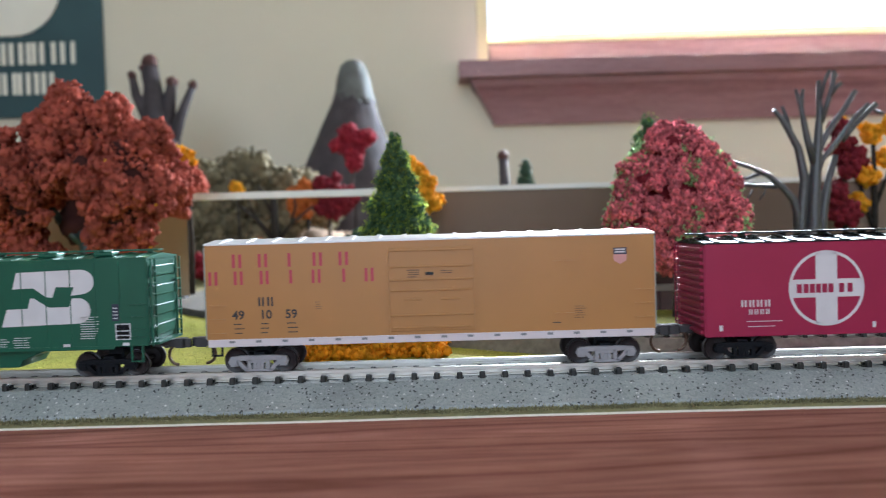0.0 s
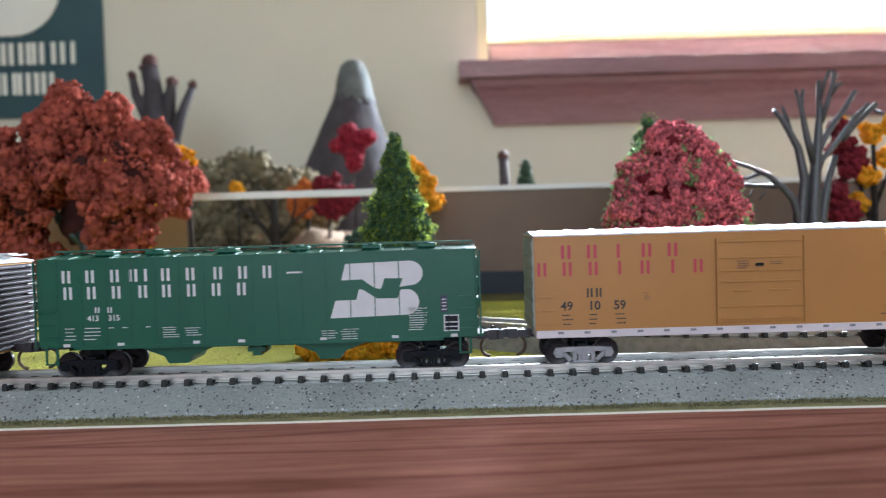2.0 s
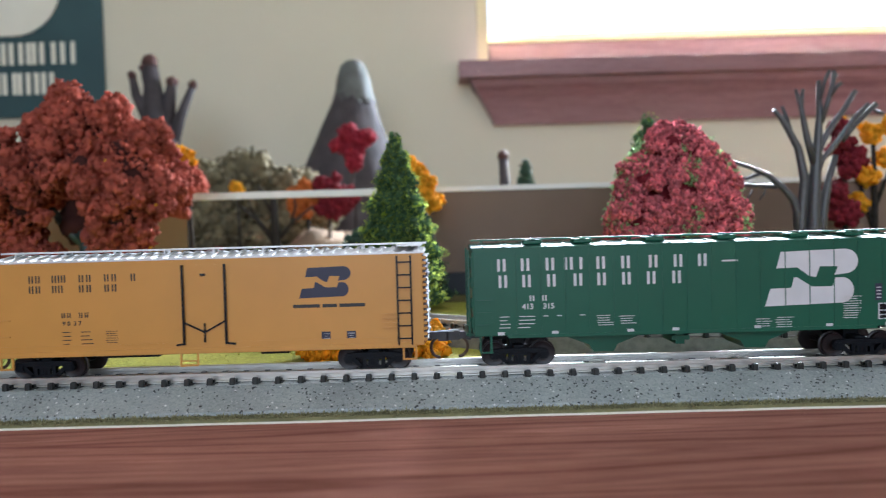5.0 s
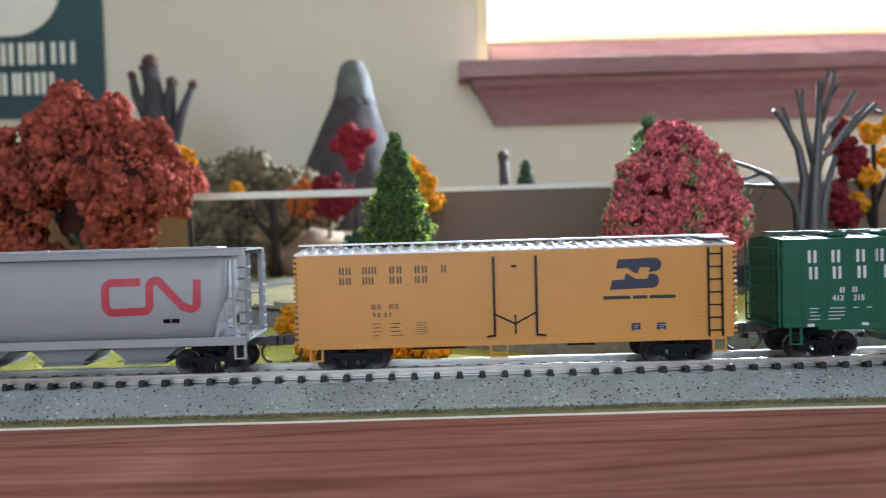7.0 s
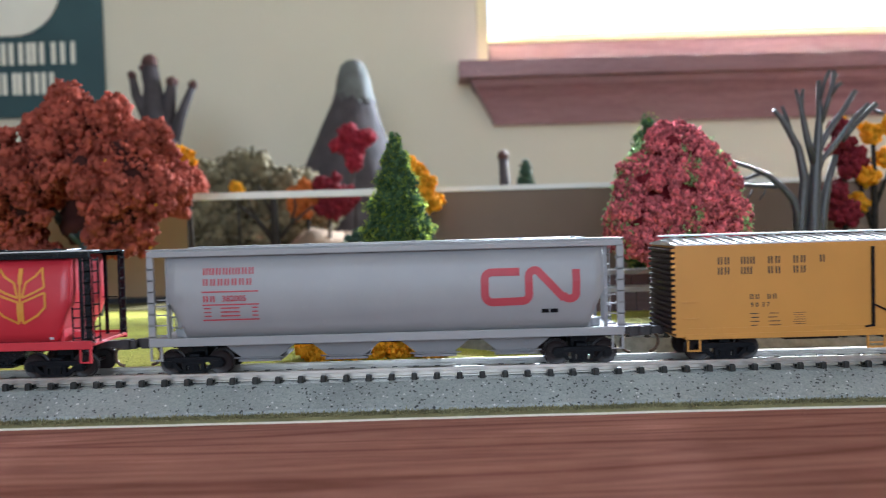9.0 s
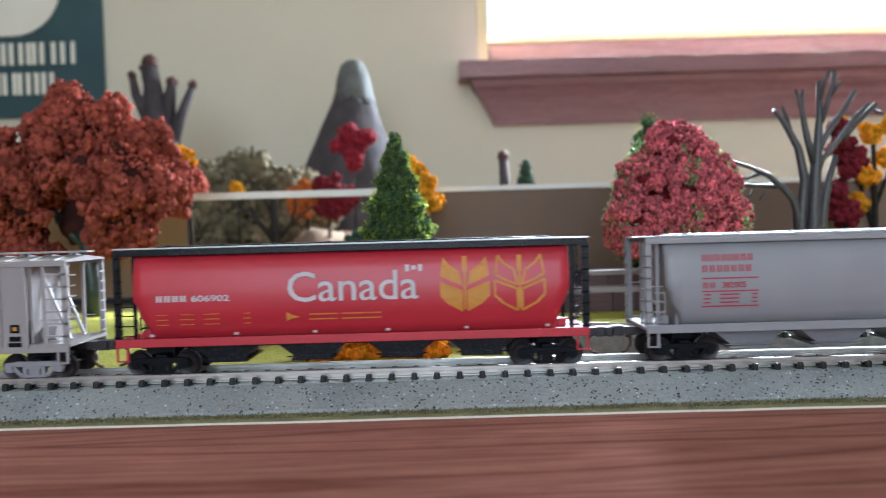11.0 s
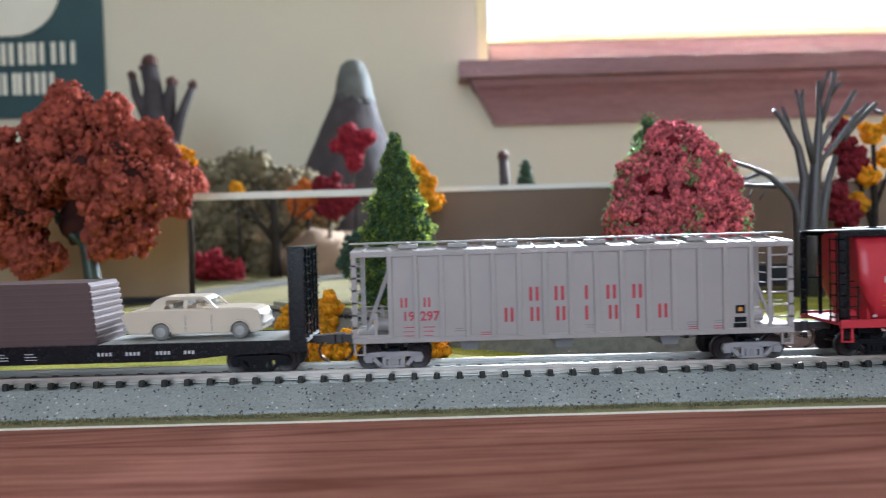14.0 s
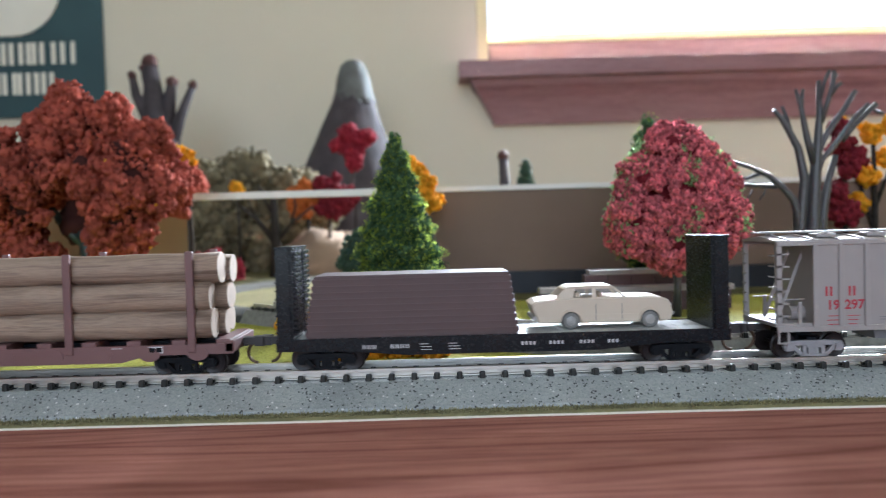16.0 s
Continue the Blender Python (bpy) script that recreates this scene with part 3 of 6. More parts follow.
def scatter(name, tv, tf, pos, size, material, parent=None, label="", seed=1, squash=(1, 1, 1), jitter=0.25, smooth=False):
    """Many small copies of one little shape, joined in one mesh, each turned and sized by chance."""
    g = np.random.default_rng(seed)
    pos, size = np.asarray(pos, float), np.asarray(size, float)
    n, k = len(pos), len(tv)
    q = g.normal(size=(n, 4))
    q /= np.linalg.norm(q, axis=1)[:, None]
    w, x, y, z = q.T
    rot = np.stack([np.stack([1 - 2 * (y * y + z * z), 2 * (x * y - w * z), 2 * (x * z + w * y)], -1),
                    np.stack([2 * (x * y + w * z), 1 - 2 * (x * x + z * z), 2 * (y * z - w * x)], -1),
                    np.stack([2 * (x * z - w * y), 2 * (y * z + w * x), 1 - 2 * (x * x + y * y)], -1)], 1)
    t = np.asarray(tv, float)[None] * (1 + jitter * g.normal(size=(n, k, 1)))
    v = np.einsum("nij,nkj->nki", rot, t * size[:, None, None]) * np.asarray(squash) + pos[:, None]
    f = (np.asarray(tf, np.int32)[None] + (np.arange(n, dtype=np.int32) * k)[:, None, None]).reshape(-1, 3)
    me = bpy.data.meshes.new(name)
    me.vertices.add(n * k)
    me.vertices.foreach_set("co", v.reshape(-1))
    me.loops.add(f.size)
    me.loops.foreach_set("vertex_index", f.reshape(-1))
    me.polygons.add(len(f))
    me.polygons.foreach_set("loop_start", np.arange(0, f.size, 3, dtype=np.int32))
    me.polygons.foreach_set("loop_total", np.full(len(f), 3, np.int32))
    if smooth:
        me.polygons.foreach_set("use_smooth", np.ones(len(f), bool))
    me.update()
    me.validate()
    me.materials.append(material)
    return part(name, me, material, parent, label)


def ico(sub):
    bm = bmesh.new()
    bmesh.ops.create_icosphere(bm, subdivisions=sub, radius=1.0)
    bm.verts.index_update()
    tv = [tuple(v.co) for v in bm.verts]
    tf = [tuple(v.index for v in f.verts) for f in bm.faces]
    bm.free()
    return tv, tf


CRUMB, CLUMP = ico(1), ico(2)
LEAF = ([(-0.2, 0, 0), (0.2, 0, 0), (0.22, 0.05, 0.6), (0, 0.1, 1.0), (-0.22, 0.05, 0.6)], [(0, 1, 2), (0, 2, 4), (4, 2, 3)])
BLADE = ([(-0.16, 0, 0), (0.16, 0, 0), (0, 0.12, 1.0), (0, 0.14, 0)], [(0, 1, 2), (1, 3, 2), (3, 0, 2), (0, 3, 1)])

g = np.random.default_rng(5)
n = 9000
px, py = g.uniform(-0.20, 0.20, n), g.uniform(0.0135, 0.20, n) ** 1.0
tagged(scatter("grass", *BLADE, np.stack([px, py, np.full(n, GROUND + 0.0002)], 1), g.uniform(0.0005, 0.0011, n), M["tuft"]),
       "short yellow-green grass fibres on the mat", "grass", kind="stuff")
n = 16000
px, py = g.uniform(-0.13, 0.13, n), g.uniform(-0.0198, -0.0168, n)
tagged(scatter("grass", *BLADE, np.stack([px, py, np.full(n, GROUND)], 1), g.uniform(0.0004, 0.0010, n), M["olive_tuft"], seed=4),
       "short olive grass fibres along the mat's near edge", "grass", kind="stuff")

# the near track: moulded roadbed, ties one by one, two rails
RAIL_TOP = 0.0081
track = thing("track", "model railway track on moulded grey speckled roadbed", "railway track")


def roadbed(bm, xa, xb, step):
    prof = [(-0.0172, GROUND - 0.0002), (-0.0168, 0.0019), (-0.0104, 0.0053), (-0.0092, 0.0059), (0.0092, 0.0059), (0.0104, 0.0053), (0.0168, 0.0019),
            (0.0172, GROUND - 0.0002)]
    rows = []
    for i in range(int((xb - xa) / step) + 1):
        x = xa + i * step
        rows.append([bm.verts.new((x, y + (0.00018 * noise.noise((x * 900, y * 900, z * 900)) if 0 < j < 7 else 0),
                                   z + (0.00012 * noise.noise((x * 1100, y * 900, 5)) if 0 < j < 7 else 0))) for j, (y, z) in enumerate(prof)])
    for a, b in zip(rows, rows[1:]):
        for j in range(len(prof) - 1):
            bm.faces.new((a[j], b[j], b[j + 1], a[j + 1]))
    bm.faces.new(rows[0]), bm.faces.new(list(reversed(rows[-1])))


bm = bmesh.new()
roadbed(bm, -0.62, 0.62, 0.002)
part("roadbed", bm, M["ballast"], track, "grey roadbed with black and white flecks")


def rail_mesh():
    bm = bmesh.new()
    half = [(0.0009, 0.0061), (0.0009, 0.0063), (0.00042, 0.0065), (0.00042, 0.0072), (0.00056, 0.0073), (0.00056, 0.0080), (0.00046, RAIL_TOP)]
    prof = [(-y, z) for y, z in half] + [(y, z) for y, z in reversed(half)]
    ends = [[bm.verts.new((x, y, z)) for y, z in prof] for x in (-0.62, 0.62)]
    for j in range(len(prof)):
        k = (j + 1) % len(prof)
        bm.faces.new((ends[0][j], ends[0][k], ends[1][k], ends[1][j]))
    bm.faces.new(ends[0]), bm.faces.new(list(reversed(ends[1])))
    bmesh.ops.recalc_face_normals(bm, faces=bm.faces)
    return to_mesh("rail", bm, M["rail"])


rm = rail_mesh()
for y in (-0.00495, 0.00495):
    part("rail", rm, None, track, "bright nickel rail").location.y = y

bm = bmesh.new()
bx(bm, -0.00095, 0.00095, -0.0076, 0.0076, 0.0050, 0.00612)
for y in (-0.00495, 0.00495):
    for s in (-1, 1):
        bx(bm, -0.0006, 0.0006, y + s * 0.0013 - 0.0004, y + s * 0.0013 + 0.0004, 0.0061, 0.0068)
for s in (-1, 1):
    soft_box(bm, -0.00062, 0.00062, s * 0.0080 - 0.0006, s * 0.0080 + 0.0006, 0.0050, 0.0074, 0.0003)
tie_mesh = to_mesh("tie", bm, M["tie"])
for i in range(-60, 61):
    part("tie", tie_mesh, None, track).location.x = -0.0021 + 0.00503 * i

# the second track, which swings away behind the trees
track2 = thing("curved_track", "light grey curved model track on the grass", "railway track")
CURVE = [(0.30, 0.033), (0.20, 0.0335), (0.14, 0.035), (0.09, 0.040), (0.060, 0.0465), (0.034, 0.0577), (0.008, 0.0757), (-0.03, 0.108),
         (-0.078, 0.152), (-0.120, 0.199), (-0.140, 0.255), (-0.138, 0.305), (-0.118, 0.355), (-0.085, 0.400), (-0.03, 0.44), (0.04, 0.47)]


def along(pts, n):
    out = []
    for i in range(len(pts) - 1):
        p = [Vector(pts[max(0, min(len(pts) - 1, i + k))]) for k in (-1, 0, 1, 2)]
        for j in range(n):
            u = j / n
            out.append(0.5 * (2 * p[1] + (p[2] - p[0]) * u + (2 * p[0] - 5 * p[1] + 4 * p[2] - p[3]) * u * u
                              + (3 * p[1] - p[0] - 3 * p[2] + p[3]) * u ** 3))
    return out + [Vector(pts[-1])]


def swept(bm, line, prof):
    rows = []
    for i, p in enumerate(line):
        d = (line[min(len(line) - 1, i + 1)] - line[max(0, i - 1)]).normalized()
        nrm = Vector((-d.y, d.x))
        rows.append([bm.verts.new((p.x + nrm.x * s, p.y + nrm.y * s, z)) for s, z in prof])
    for a, b in zip(rows, rows[1:]):
        for j in range(len(prof)):
            k = (j + 1) % len(prof)
            bm.faces.new((a[j], b[j], b[k], a[k]))
    bm.faces.new(rows[0]), bm.faces.new(list(reversed(rows[-1])))
    bmesh.ops.recalc_face_normals(bm, faces=bm.faces)


whole = along(CURVE, 8)
line, far_line = whole[:65], whole[64:]
bm = bmesh.new()
swept(bm, line, [(-0.0125, GROUND - 0.0001), (-0.0092, 0.0066), (0.0092, 0.0066), (0.0125, GROUND - 0.0001)])
part("roadbed", bm, M["far_ballast"], track2)
for s in (-0.00495, 0.00495):
    bm = bmesh.new()
    swept(bm, line, [(s - 0.0004, 0.0068), (s + 0.0004, 0.0068), (s + 0.0004, 0.0088), (s - 0.0004, 0.0088)])
    part("rail", bm, M["dull_rail"], track2, "dull nickel rail")
# far stretch of the second roadbed, darkened in colour for the shade there
bm = bmesh.new()
swept(bm, far_line, [(-0.0125, GROUND), (-0.0105, 0.0040), (0.0105, 0.0040), (0.0125, GROUND)])
structure(part("path", bm, M["path"]), "curved far roadbed, its shade put into the grey")
run = 0.0
for a, b in zip(line, line[1:]):
    d = b - a
    while run < d.length:
        p = a + d * (run / d.length)
        o = part("tie", tie_mesh, None, track2)
        o.location = (p.x, p.y, 0.0008)
        o.rotation_euler.z = math.atan2(d.y, d.x)
        run += 0.00503
    run -= d.length

# ---- boards and platform behind the layout ----
bd = thing("backdrop_panel", "brown card panel with white top edge", "panel", (0.0, 0.25, GROUND))
boxed("panel", (-0.009, 0.42, -0.002, 0.002, 0.0, 0.0575), M["board"], bd, "plain brown card")
boxed("edge_strip", (-0.004, 0.42, -0.003, 0.003, 0.0578, 0.0605), M["board_edge"], bd, "white top edge")
# black strip in place of the shade along the panel's foot
boxed("foot", (-0.004, 0.42, -0.0115, -0.0022, 0.0, 0.0125), M["foot_shade"], bd, "black strip for the shade at the panel's foot")
# left panel: the same board, its brighter light put into a tan colour
bd2 = thing("backdrop_panel", "brown card panel coloured as lit, standing behind the rust-red tree", "panel", (0.0, 0.25, GROUND))
bm = bmesh.new()
bx(bm, -0.42, -0.143, -0.0006, 0.0006, 0.0, 0.0565)
for v in bm.verts:
    if v.co.x > -0.2 and v.co.y > 0:
        v.co.x -= 0.0012
part("panel", bm, M["lit_board"], bd2, "plain card, lit tone put into its colour")
boxed("edge_strip", (-0.42, -0.0095, -0.003, 0.003, 0.0568, 0.0605), M["board_edge"], bd2, "white bar across the gap between panels")
boxed("foot", (-0.42, -0.143, -0.0085, -0.0022, 0.0, 0.0035), M["foot_shade"], bd2, "black strip for the shade at the panel's foot")

pf = thing("timber_platform", "stepped maroon-brown timber platform with pale caps", "platform", (0.082, 0.152, GROUND))
for i in range(8):
    boxed("plank", (-0.0405 + 0.0102 * i, -0.0306 + 0.0102 * i, -0.004, 0.004, 0, 0.0082), M["platform"], pf)
    if 1 < i:
        boxed("plank", (-0.0405 + 0.0102 * i, -0.0306 + 0.0102 * i, 0.0045, 0.012, 0, 0.0152), M["platform"], pf)
boxed("cap", (-0.041, 0.042, -0.0045, 0.0042, 0.0083, 0.0105), M["platform_top"], pf, "pale cap")
boxed("cap", (-0.018, 0.042, 0.0044, 0.0125, 0.0153, 0.0172), M["platform_top"], pf, "pale cap")


# ---- trees and shrubs ----
def in_lobes(lobes, n, seed, skin=0.3):
    """Points near the outer skin of a crown made of balls."""
    g = np.random.default_rng(seed)
    c = np.array([l[:3] for l in lobes])
    r = np.array([l[3] for l in lobes])
    i = g.choice(len(lobes), n * 2, p=r ** 2 / (r ** 2).sum())
    d = g.normal(size=(n * 2, 3))
    d /= np.linalg.norm(d, axis=1)[:, None]
    p = c[i] + d * (r[i] * g.uniform(1 - skin, 1.04, n * 2))[:, None]
    deep = np.zeros(len(p), bool)
    for cc, rr in zip(c, r):
        deep |= np.linalg.norm(p - cc, axis=1) < rr * (0.95 - skin)
    return p[~deep][:n]


def cores(bm, lobes, k, rough, sub=3):
    for x, y, z, r in lobes:
        made = bmesh.ops.create_icosphere(bm, subdivisions=sub, radius=r * k)["verts"]
        for v in made:
            v.co *= 1 + rough * noise.noise(v.co * (2.2 / r) + Vector((x * 90, y * 90, z * 90)))
            v.co += Vector((x, y, z))
    for f in bm.faces:
        f.smooth = True


def studs(lobes, seed, per, lo, hi, out_to=1.0):
    """Smaller clumps sitting on the skin of the big ones."""
    g = np.random.default_rng(seed)
    out = []
    for x, y, z, r in lobes:
        for _ in range(per):
            d = g.normal(size=3)
            d /= np.linalg.norm(d)
            q = np.array((x, y, z)) + d * r * g.uniform(0.78, out_to)
            out.append((float(q[0]), float(q[1]), float(q[2]), float(g.uniform(lo, hi))))
    return out


def foam(name, lobes, n, size, material, parent, seed, shape=None, label="", core=0.86):
    g = np.random.default_rng(seed + 100)
    mean = sum(l[3] for l in lobes) / len(lobes)
    lobes = [(x, y, z, r * 0.86) for x, y, z, r in lobes] + studs(lobes, seed, 9, mean * 0.22, mean * 0.46, 1.02)
    bm = bmesh.new()
    cores(bm, lobes, core, 0.3, 2)
    part(name, bm, material, parent, label)
    p = in_lobes(lobes, n, seed)
    s = size * g.uniform(0.45, 1.25, len(p)) ** 1.3
    tv, tf = shape or CRUMB
    return scatter(name, tv, tf, p, s, material, parent, label, seed + 7, jitter=0.2)


def limb(bm, pts, r0, r1, sides=7):
    k = len(pts)
    tube(bm, pts, [r0 + (r1 - r0) * i / (k - 1) for i in range(k)], sides)


# the big rust-red tree
t1 = thing("autumn_tree", "bushy rust-red foam autumn tree on dark green trunk", "tree", (-0.168, 0.186, GROUND))
bm = bmesh.new()
limb(bm, [(0, 0, 0), (0.001, 0, 0.015), (-0.001, 0, 0.030), (-0.004, 0, 0.048)], 0.0048, 0.003)
limb(bm, [(0.000, 0, 0.030), (0.004, -0.001, 0.037), (0.008, 0, 0.046)], 0.0026, 0.0016)
limb(bm, [(-0.002, 0, 0.034), (-0.010, -0.002, 0.042), (-0.018, 0, 0.052)], 0.0028, 0.0016)
part("trunk", bm, M["green_bark"], t1)
g = np.random.default_rng(21)
lobes = [(-0.010, 0, 0.086, 0.016), (-0.008, -0.004, 0.0980, 0.0078), (0.004, 0, 0.080, 0.022), (0.022, -0.004, 0.070, 0.020),
         (0.031, 0, 0.060, 0.015), (-0.020, 0.002, 0.075, 0.020), (-0.036, -0.004, 0.070, 0.020), (-0.052, 0, 0.058, 0.019),
         (-0.030, -0.010, 0.052, 0.019), (-0.016, -0.012, 0.066, 0.015), (0.006, -0.012, 0.066, 0.015), (0.020, -0.010, 0.050, 0.015),
         (-0.046, -0.004, 0.040, 0.014), (-0.030, -0.006, 0.036, 0.012), (-0.024, -0.004, 0.032, 0.009), (0.014, 0.006, 0.042, 0.010),
         (0.012, -0.008, 0.036, 0.007), (0.037, -0.004, 0.055, 0.008), (-0.062, 0, 0.044, 0.016), (0.028, -0.002, 0.082, 0.009),
         (0.000, -0.008, 0.094, 0.009), (0.012, -0.002, 0.092, 0.008)]
# inner balls coloured dark for the shade between the clumps
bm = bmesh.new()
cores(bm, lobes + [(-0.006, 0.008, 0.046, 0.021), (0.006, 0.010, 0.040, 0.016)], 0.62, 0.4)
part("crown", bm, M["shaded_rust"], t1, "inner foam, shade put into its dark colour")
clumps = [c for c in studs(lobes, 22, 16, 0.0030, 0.0066, 1.10) if noise.noise(Vector(c[:3]) * 75) > -0.29]
bm = bmesh.new()
cores(bm, clumps, 0.80, 0.7, 2)
part("crown", bm, M["rust"], t1, "rust-red foam leaves")
inner = [(x, y, z, r * 0.70) for x, y, z, r in lobes]
p = in_lobes(inner, 9000, 33, 0.2)
g = np.random.default_rng(34)
scatter("crown", *CRUMB, p, 0.0012 * g.uniform(0.5, 1.3, len(p)), M["rust"], t1, "rust-red foam leaves", 35, jitter=0.3)
bits = studs(clumps, 30, 22, 0.0008, 0.0021, 1.16)
scatter("crown", *CLUMP, [b[:3] for b in bits], [b[3] for b in bits], M["rust"], t1, "rust-red foam leaves", 31, jitter=0.32, smooth=True)
g = np.random.default_rng(24)
p = in_lobes(clumps, 14000, 23, 0.10)
scatter("crown", *CRUMB, p, 0.00052 * g.uniform(0.5, 1.6, len(p)), M["rust"], t1, "rust-red foam leaves", 25, jitter=0.3, smooth=True)
p = in_lobes(clumps, 60, 26, 0.1)
scatter("crown", *CRUMB, p, 0.0008 * g.uniform(0.6, 1.0, len(p)), M["yellow"], t1, "a few yellow flecks", 27)


def conifer(name, label, at, h, r, n, size, dark, light, seed, base=0.08, spikes=2600, stout=1.0):
    t = thing(name, label, "tree", at)
    bm = bmesh.new()
    limb(bm, [(0, 0, 0), (0, 0, h * 0.5), (0, 0, h * 0.96)], r * 0.11, r * 0.03)
    part("trunk", bm, M["green_bark"], t)
    g = np.random.default_rng(seed)

    def radius(u):
        return r * np.minimum(1.0, stout * np.clip(1.03 - u, 0, 1) ** 0.82) * (0.93 + 0.10 * np.sin(u * 46))

    bm = bmesh.new()
    lathe(bm, [(h * (base + (0.97 - base) * k / 16), max(0.0003, float(radius(np.array(k / 16))) * 0.72)) for k in range(17)], 18, "z")
    part("crown", bm, dark, t)

    def skin(m, lo, hi):
        u = 1 - np.sqrt(g.uniform(0, 1, m))
        a = g.uniform(0, 2 * math.pi, m)
        lump = 1 + 0.10 * np.sin(a * 5 + u * 30) + 0.07 * np.sin(a * 9 - u * 60)
        q = radius(u) * g.uniform(lo, hi, m) * lump
        return np.stack([q * np.cos(a), q * np.sin(a), h * (base + (1 - base) * u)], 1)
    scatter("crown", *CRUMB, skin(n, 0.72, 1.0), size * g.uniform(0.4, 1.1, n), dark, t, "", seed, jitter=0.3)
    m = n // 3
    scatter("crown", *LEAF, skin(m * 4, 0.92, 1.06), size * g.uniform(0.7, 1.7, m * 4), dark, t, "", seed + 3, (1, 1, 0.8))
    # tips in the lighter flock, which holds the crown's backlit rim as colour
    scatter("crown", *LEAF, skin(m + m // 3, 0.98, 1.22), size * g.uniform(0.7, 1.8, m + m // 3), light, t, "lime-green tips", seed + 1, (1, 1, 0.8))
    if spikes:
        p = skin(spikes, 0.95, 1.12)
        scatter("crown", *BLADE, p, size * g.uniform(1.6, 3.0, len(p)), light, t, "", seed + 2, (1, 1, 0.45))
    return t


conifer("conifer", "cone-shaped green flocked conifer, backlit rim put into its tips", (-0.0188, 0.141, GROUND), 0.0785, 0.0160, 9000, 0.00085, M["needle"],
        M["needle_lit"], 11, stout=1.28)
conifer("conifer", "smaller dark green conifer behind the flocked conifer", (-0.013, 0.180, GROUND), 0.058, 0.0155, 2500, 0.0011, M["dark_needle"],
        M["needle"], 14, spikes=0)
conifer("conifer", "green conifer behind the rose-red tree, backlit rim put into its tips", (0.1046, 0.205, GROUND), 0.0930, 0.0125, 3600, 0.0011, M["needle"],
        M["needle_lit"], 15, spikes=0, stout=2.4)
conifer("conifer", "tiny dark green conifer behind the brown panel", (0.084, 0.576, 0.0), 0.106, 0.020, 1500, 0.0025, M["dark_needle"], M["needle"],
        16, spikes=0)

# rose-red flowering tree
t2 = thing("flowering_tree", "oval rose-red flocked tree with pale green leaves", "tree", (0.0925, 0.126, GROUND))
bm = bmesh.new()
limb(bm, [(0, 0, 0), (0.0006, 0, 0.012), (0, 0, 0.03), (0.0005, 0, 0.055)], 0.0019, 0.0009)
part("trunk", bm, M["bark"], t2)
lobes = [(0, 0, 0.046, 0.0235), (0.0, 0, 0.060, 0.0175), (-0.012, -0.003, 0.040, 0.0155), (0.012, -0.003, 0.039, 0.0155), (0, -0.004, 0.035, 0.0165),
         (-0.008, 0, 0.052, 0.016), (0.009, 0, 0.051, 0.016), (0.0, 0, 0.0695, 0.0085), (-0.018, 0, 0.036, 0.009), (0.0185, 0, 0.036, 0.009)]
# the core's dark crimson stands for shade between the tufts
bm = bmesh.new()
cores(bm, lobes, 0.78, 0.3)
part("crown", bm, M["dark_crimson"], t2, "inner core, shade put into its dark crimson")
g = np.random.default_rng(37)
slim = [(x, y, z - 0.0012, r * 0.91) for x, y, z, r in lobes]
tufts = [(*(float(c) for c in q), float(g.uniform(0.0016, 0.0029))) for q in in_lobes(slim, 1100, 37, 0.10)]
tufts = [c for c in tufts if noise.noise(Vector(c[:3]) * 170) > -0.42]
leafy = [noise.noise(Vector(c[:3]) * 95 + Vector((3.3, 1.7, 0.4))) < -0.34 for c in tufts]
rosy = [c for c, k in zip(tufts, leafy) if not k]
green = [c for c, k in zip(tufts, leafy) if k]
g = np.random.default_rng(31)
p = in_lobes(rosy, 26000, 32, 0.35)
scatter("crown", *CRUMB, p, 0.00085 * g.uniform(0.5, 1.3, len(p)), M["pink"], t2, "rose-red flocked blossom", 33, jitter=0.32)
p = in_lobes(rosy, 16000, 38, 0.12)
scatter("crown", *LEAF, p, 0.0017 * g.uniform(0.5, 1.2, len(p)), M["pink"], t2, "rose-red flocked blossom", 39, jitter=0.3)
p = in_lobes(green, 3200, 35, 0.25)
scatter("crown", *LEAF, p, 0.0015 * g.uniform(0.5, 1.2, len(p)), M["pale_leaf"], t2, "pale green leaves", 36, jitter=0.3)
# extra pale leaves at the sides paint the crown's lit rim
p = in_lobes(lobes, 9000, 58, 0.10)
p = p[(np.abs(p[:, 0]) > 0.0195) | ((np.abs(p[:, 0]) > 0.012) & (p[:, 2] > 0.058))] * np.array([1.02, 1.0, 0.98])
p = p[:2400]
scatter("crown", *LEAF, p, 0.0017 * g.uniform(0.5, 1.2, len(p)), M["pale_leaf"], t2, "pale green leaves", 59, jitter=0.3)


def bare_tree(name, label, at, stems, material, tip=None):
    t = thing(name, label, "tree", at)
    for pts, r0, r1 in stems:
        bm = bmesh.new()
        limb(bm, pts, r0 * 0.86, r1 * 0.9, 8)
        part("branch", bm, material, t)
        if tip:
            bm = bmesh.new()
            cores(bm, [(*pts[-1], r1 * 1.15)], 1.0, 0.3, 2)
            part("branch_tip", bm, tip, t, "red-brown tip")
    return t


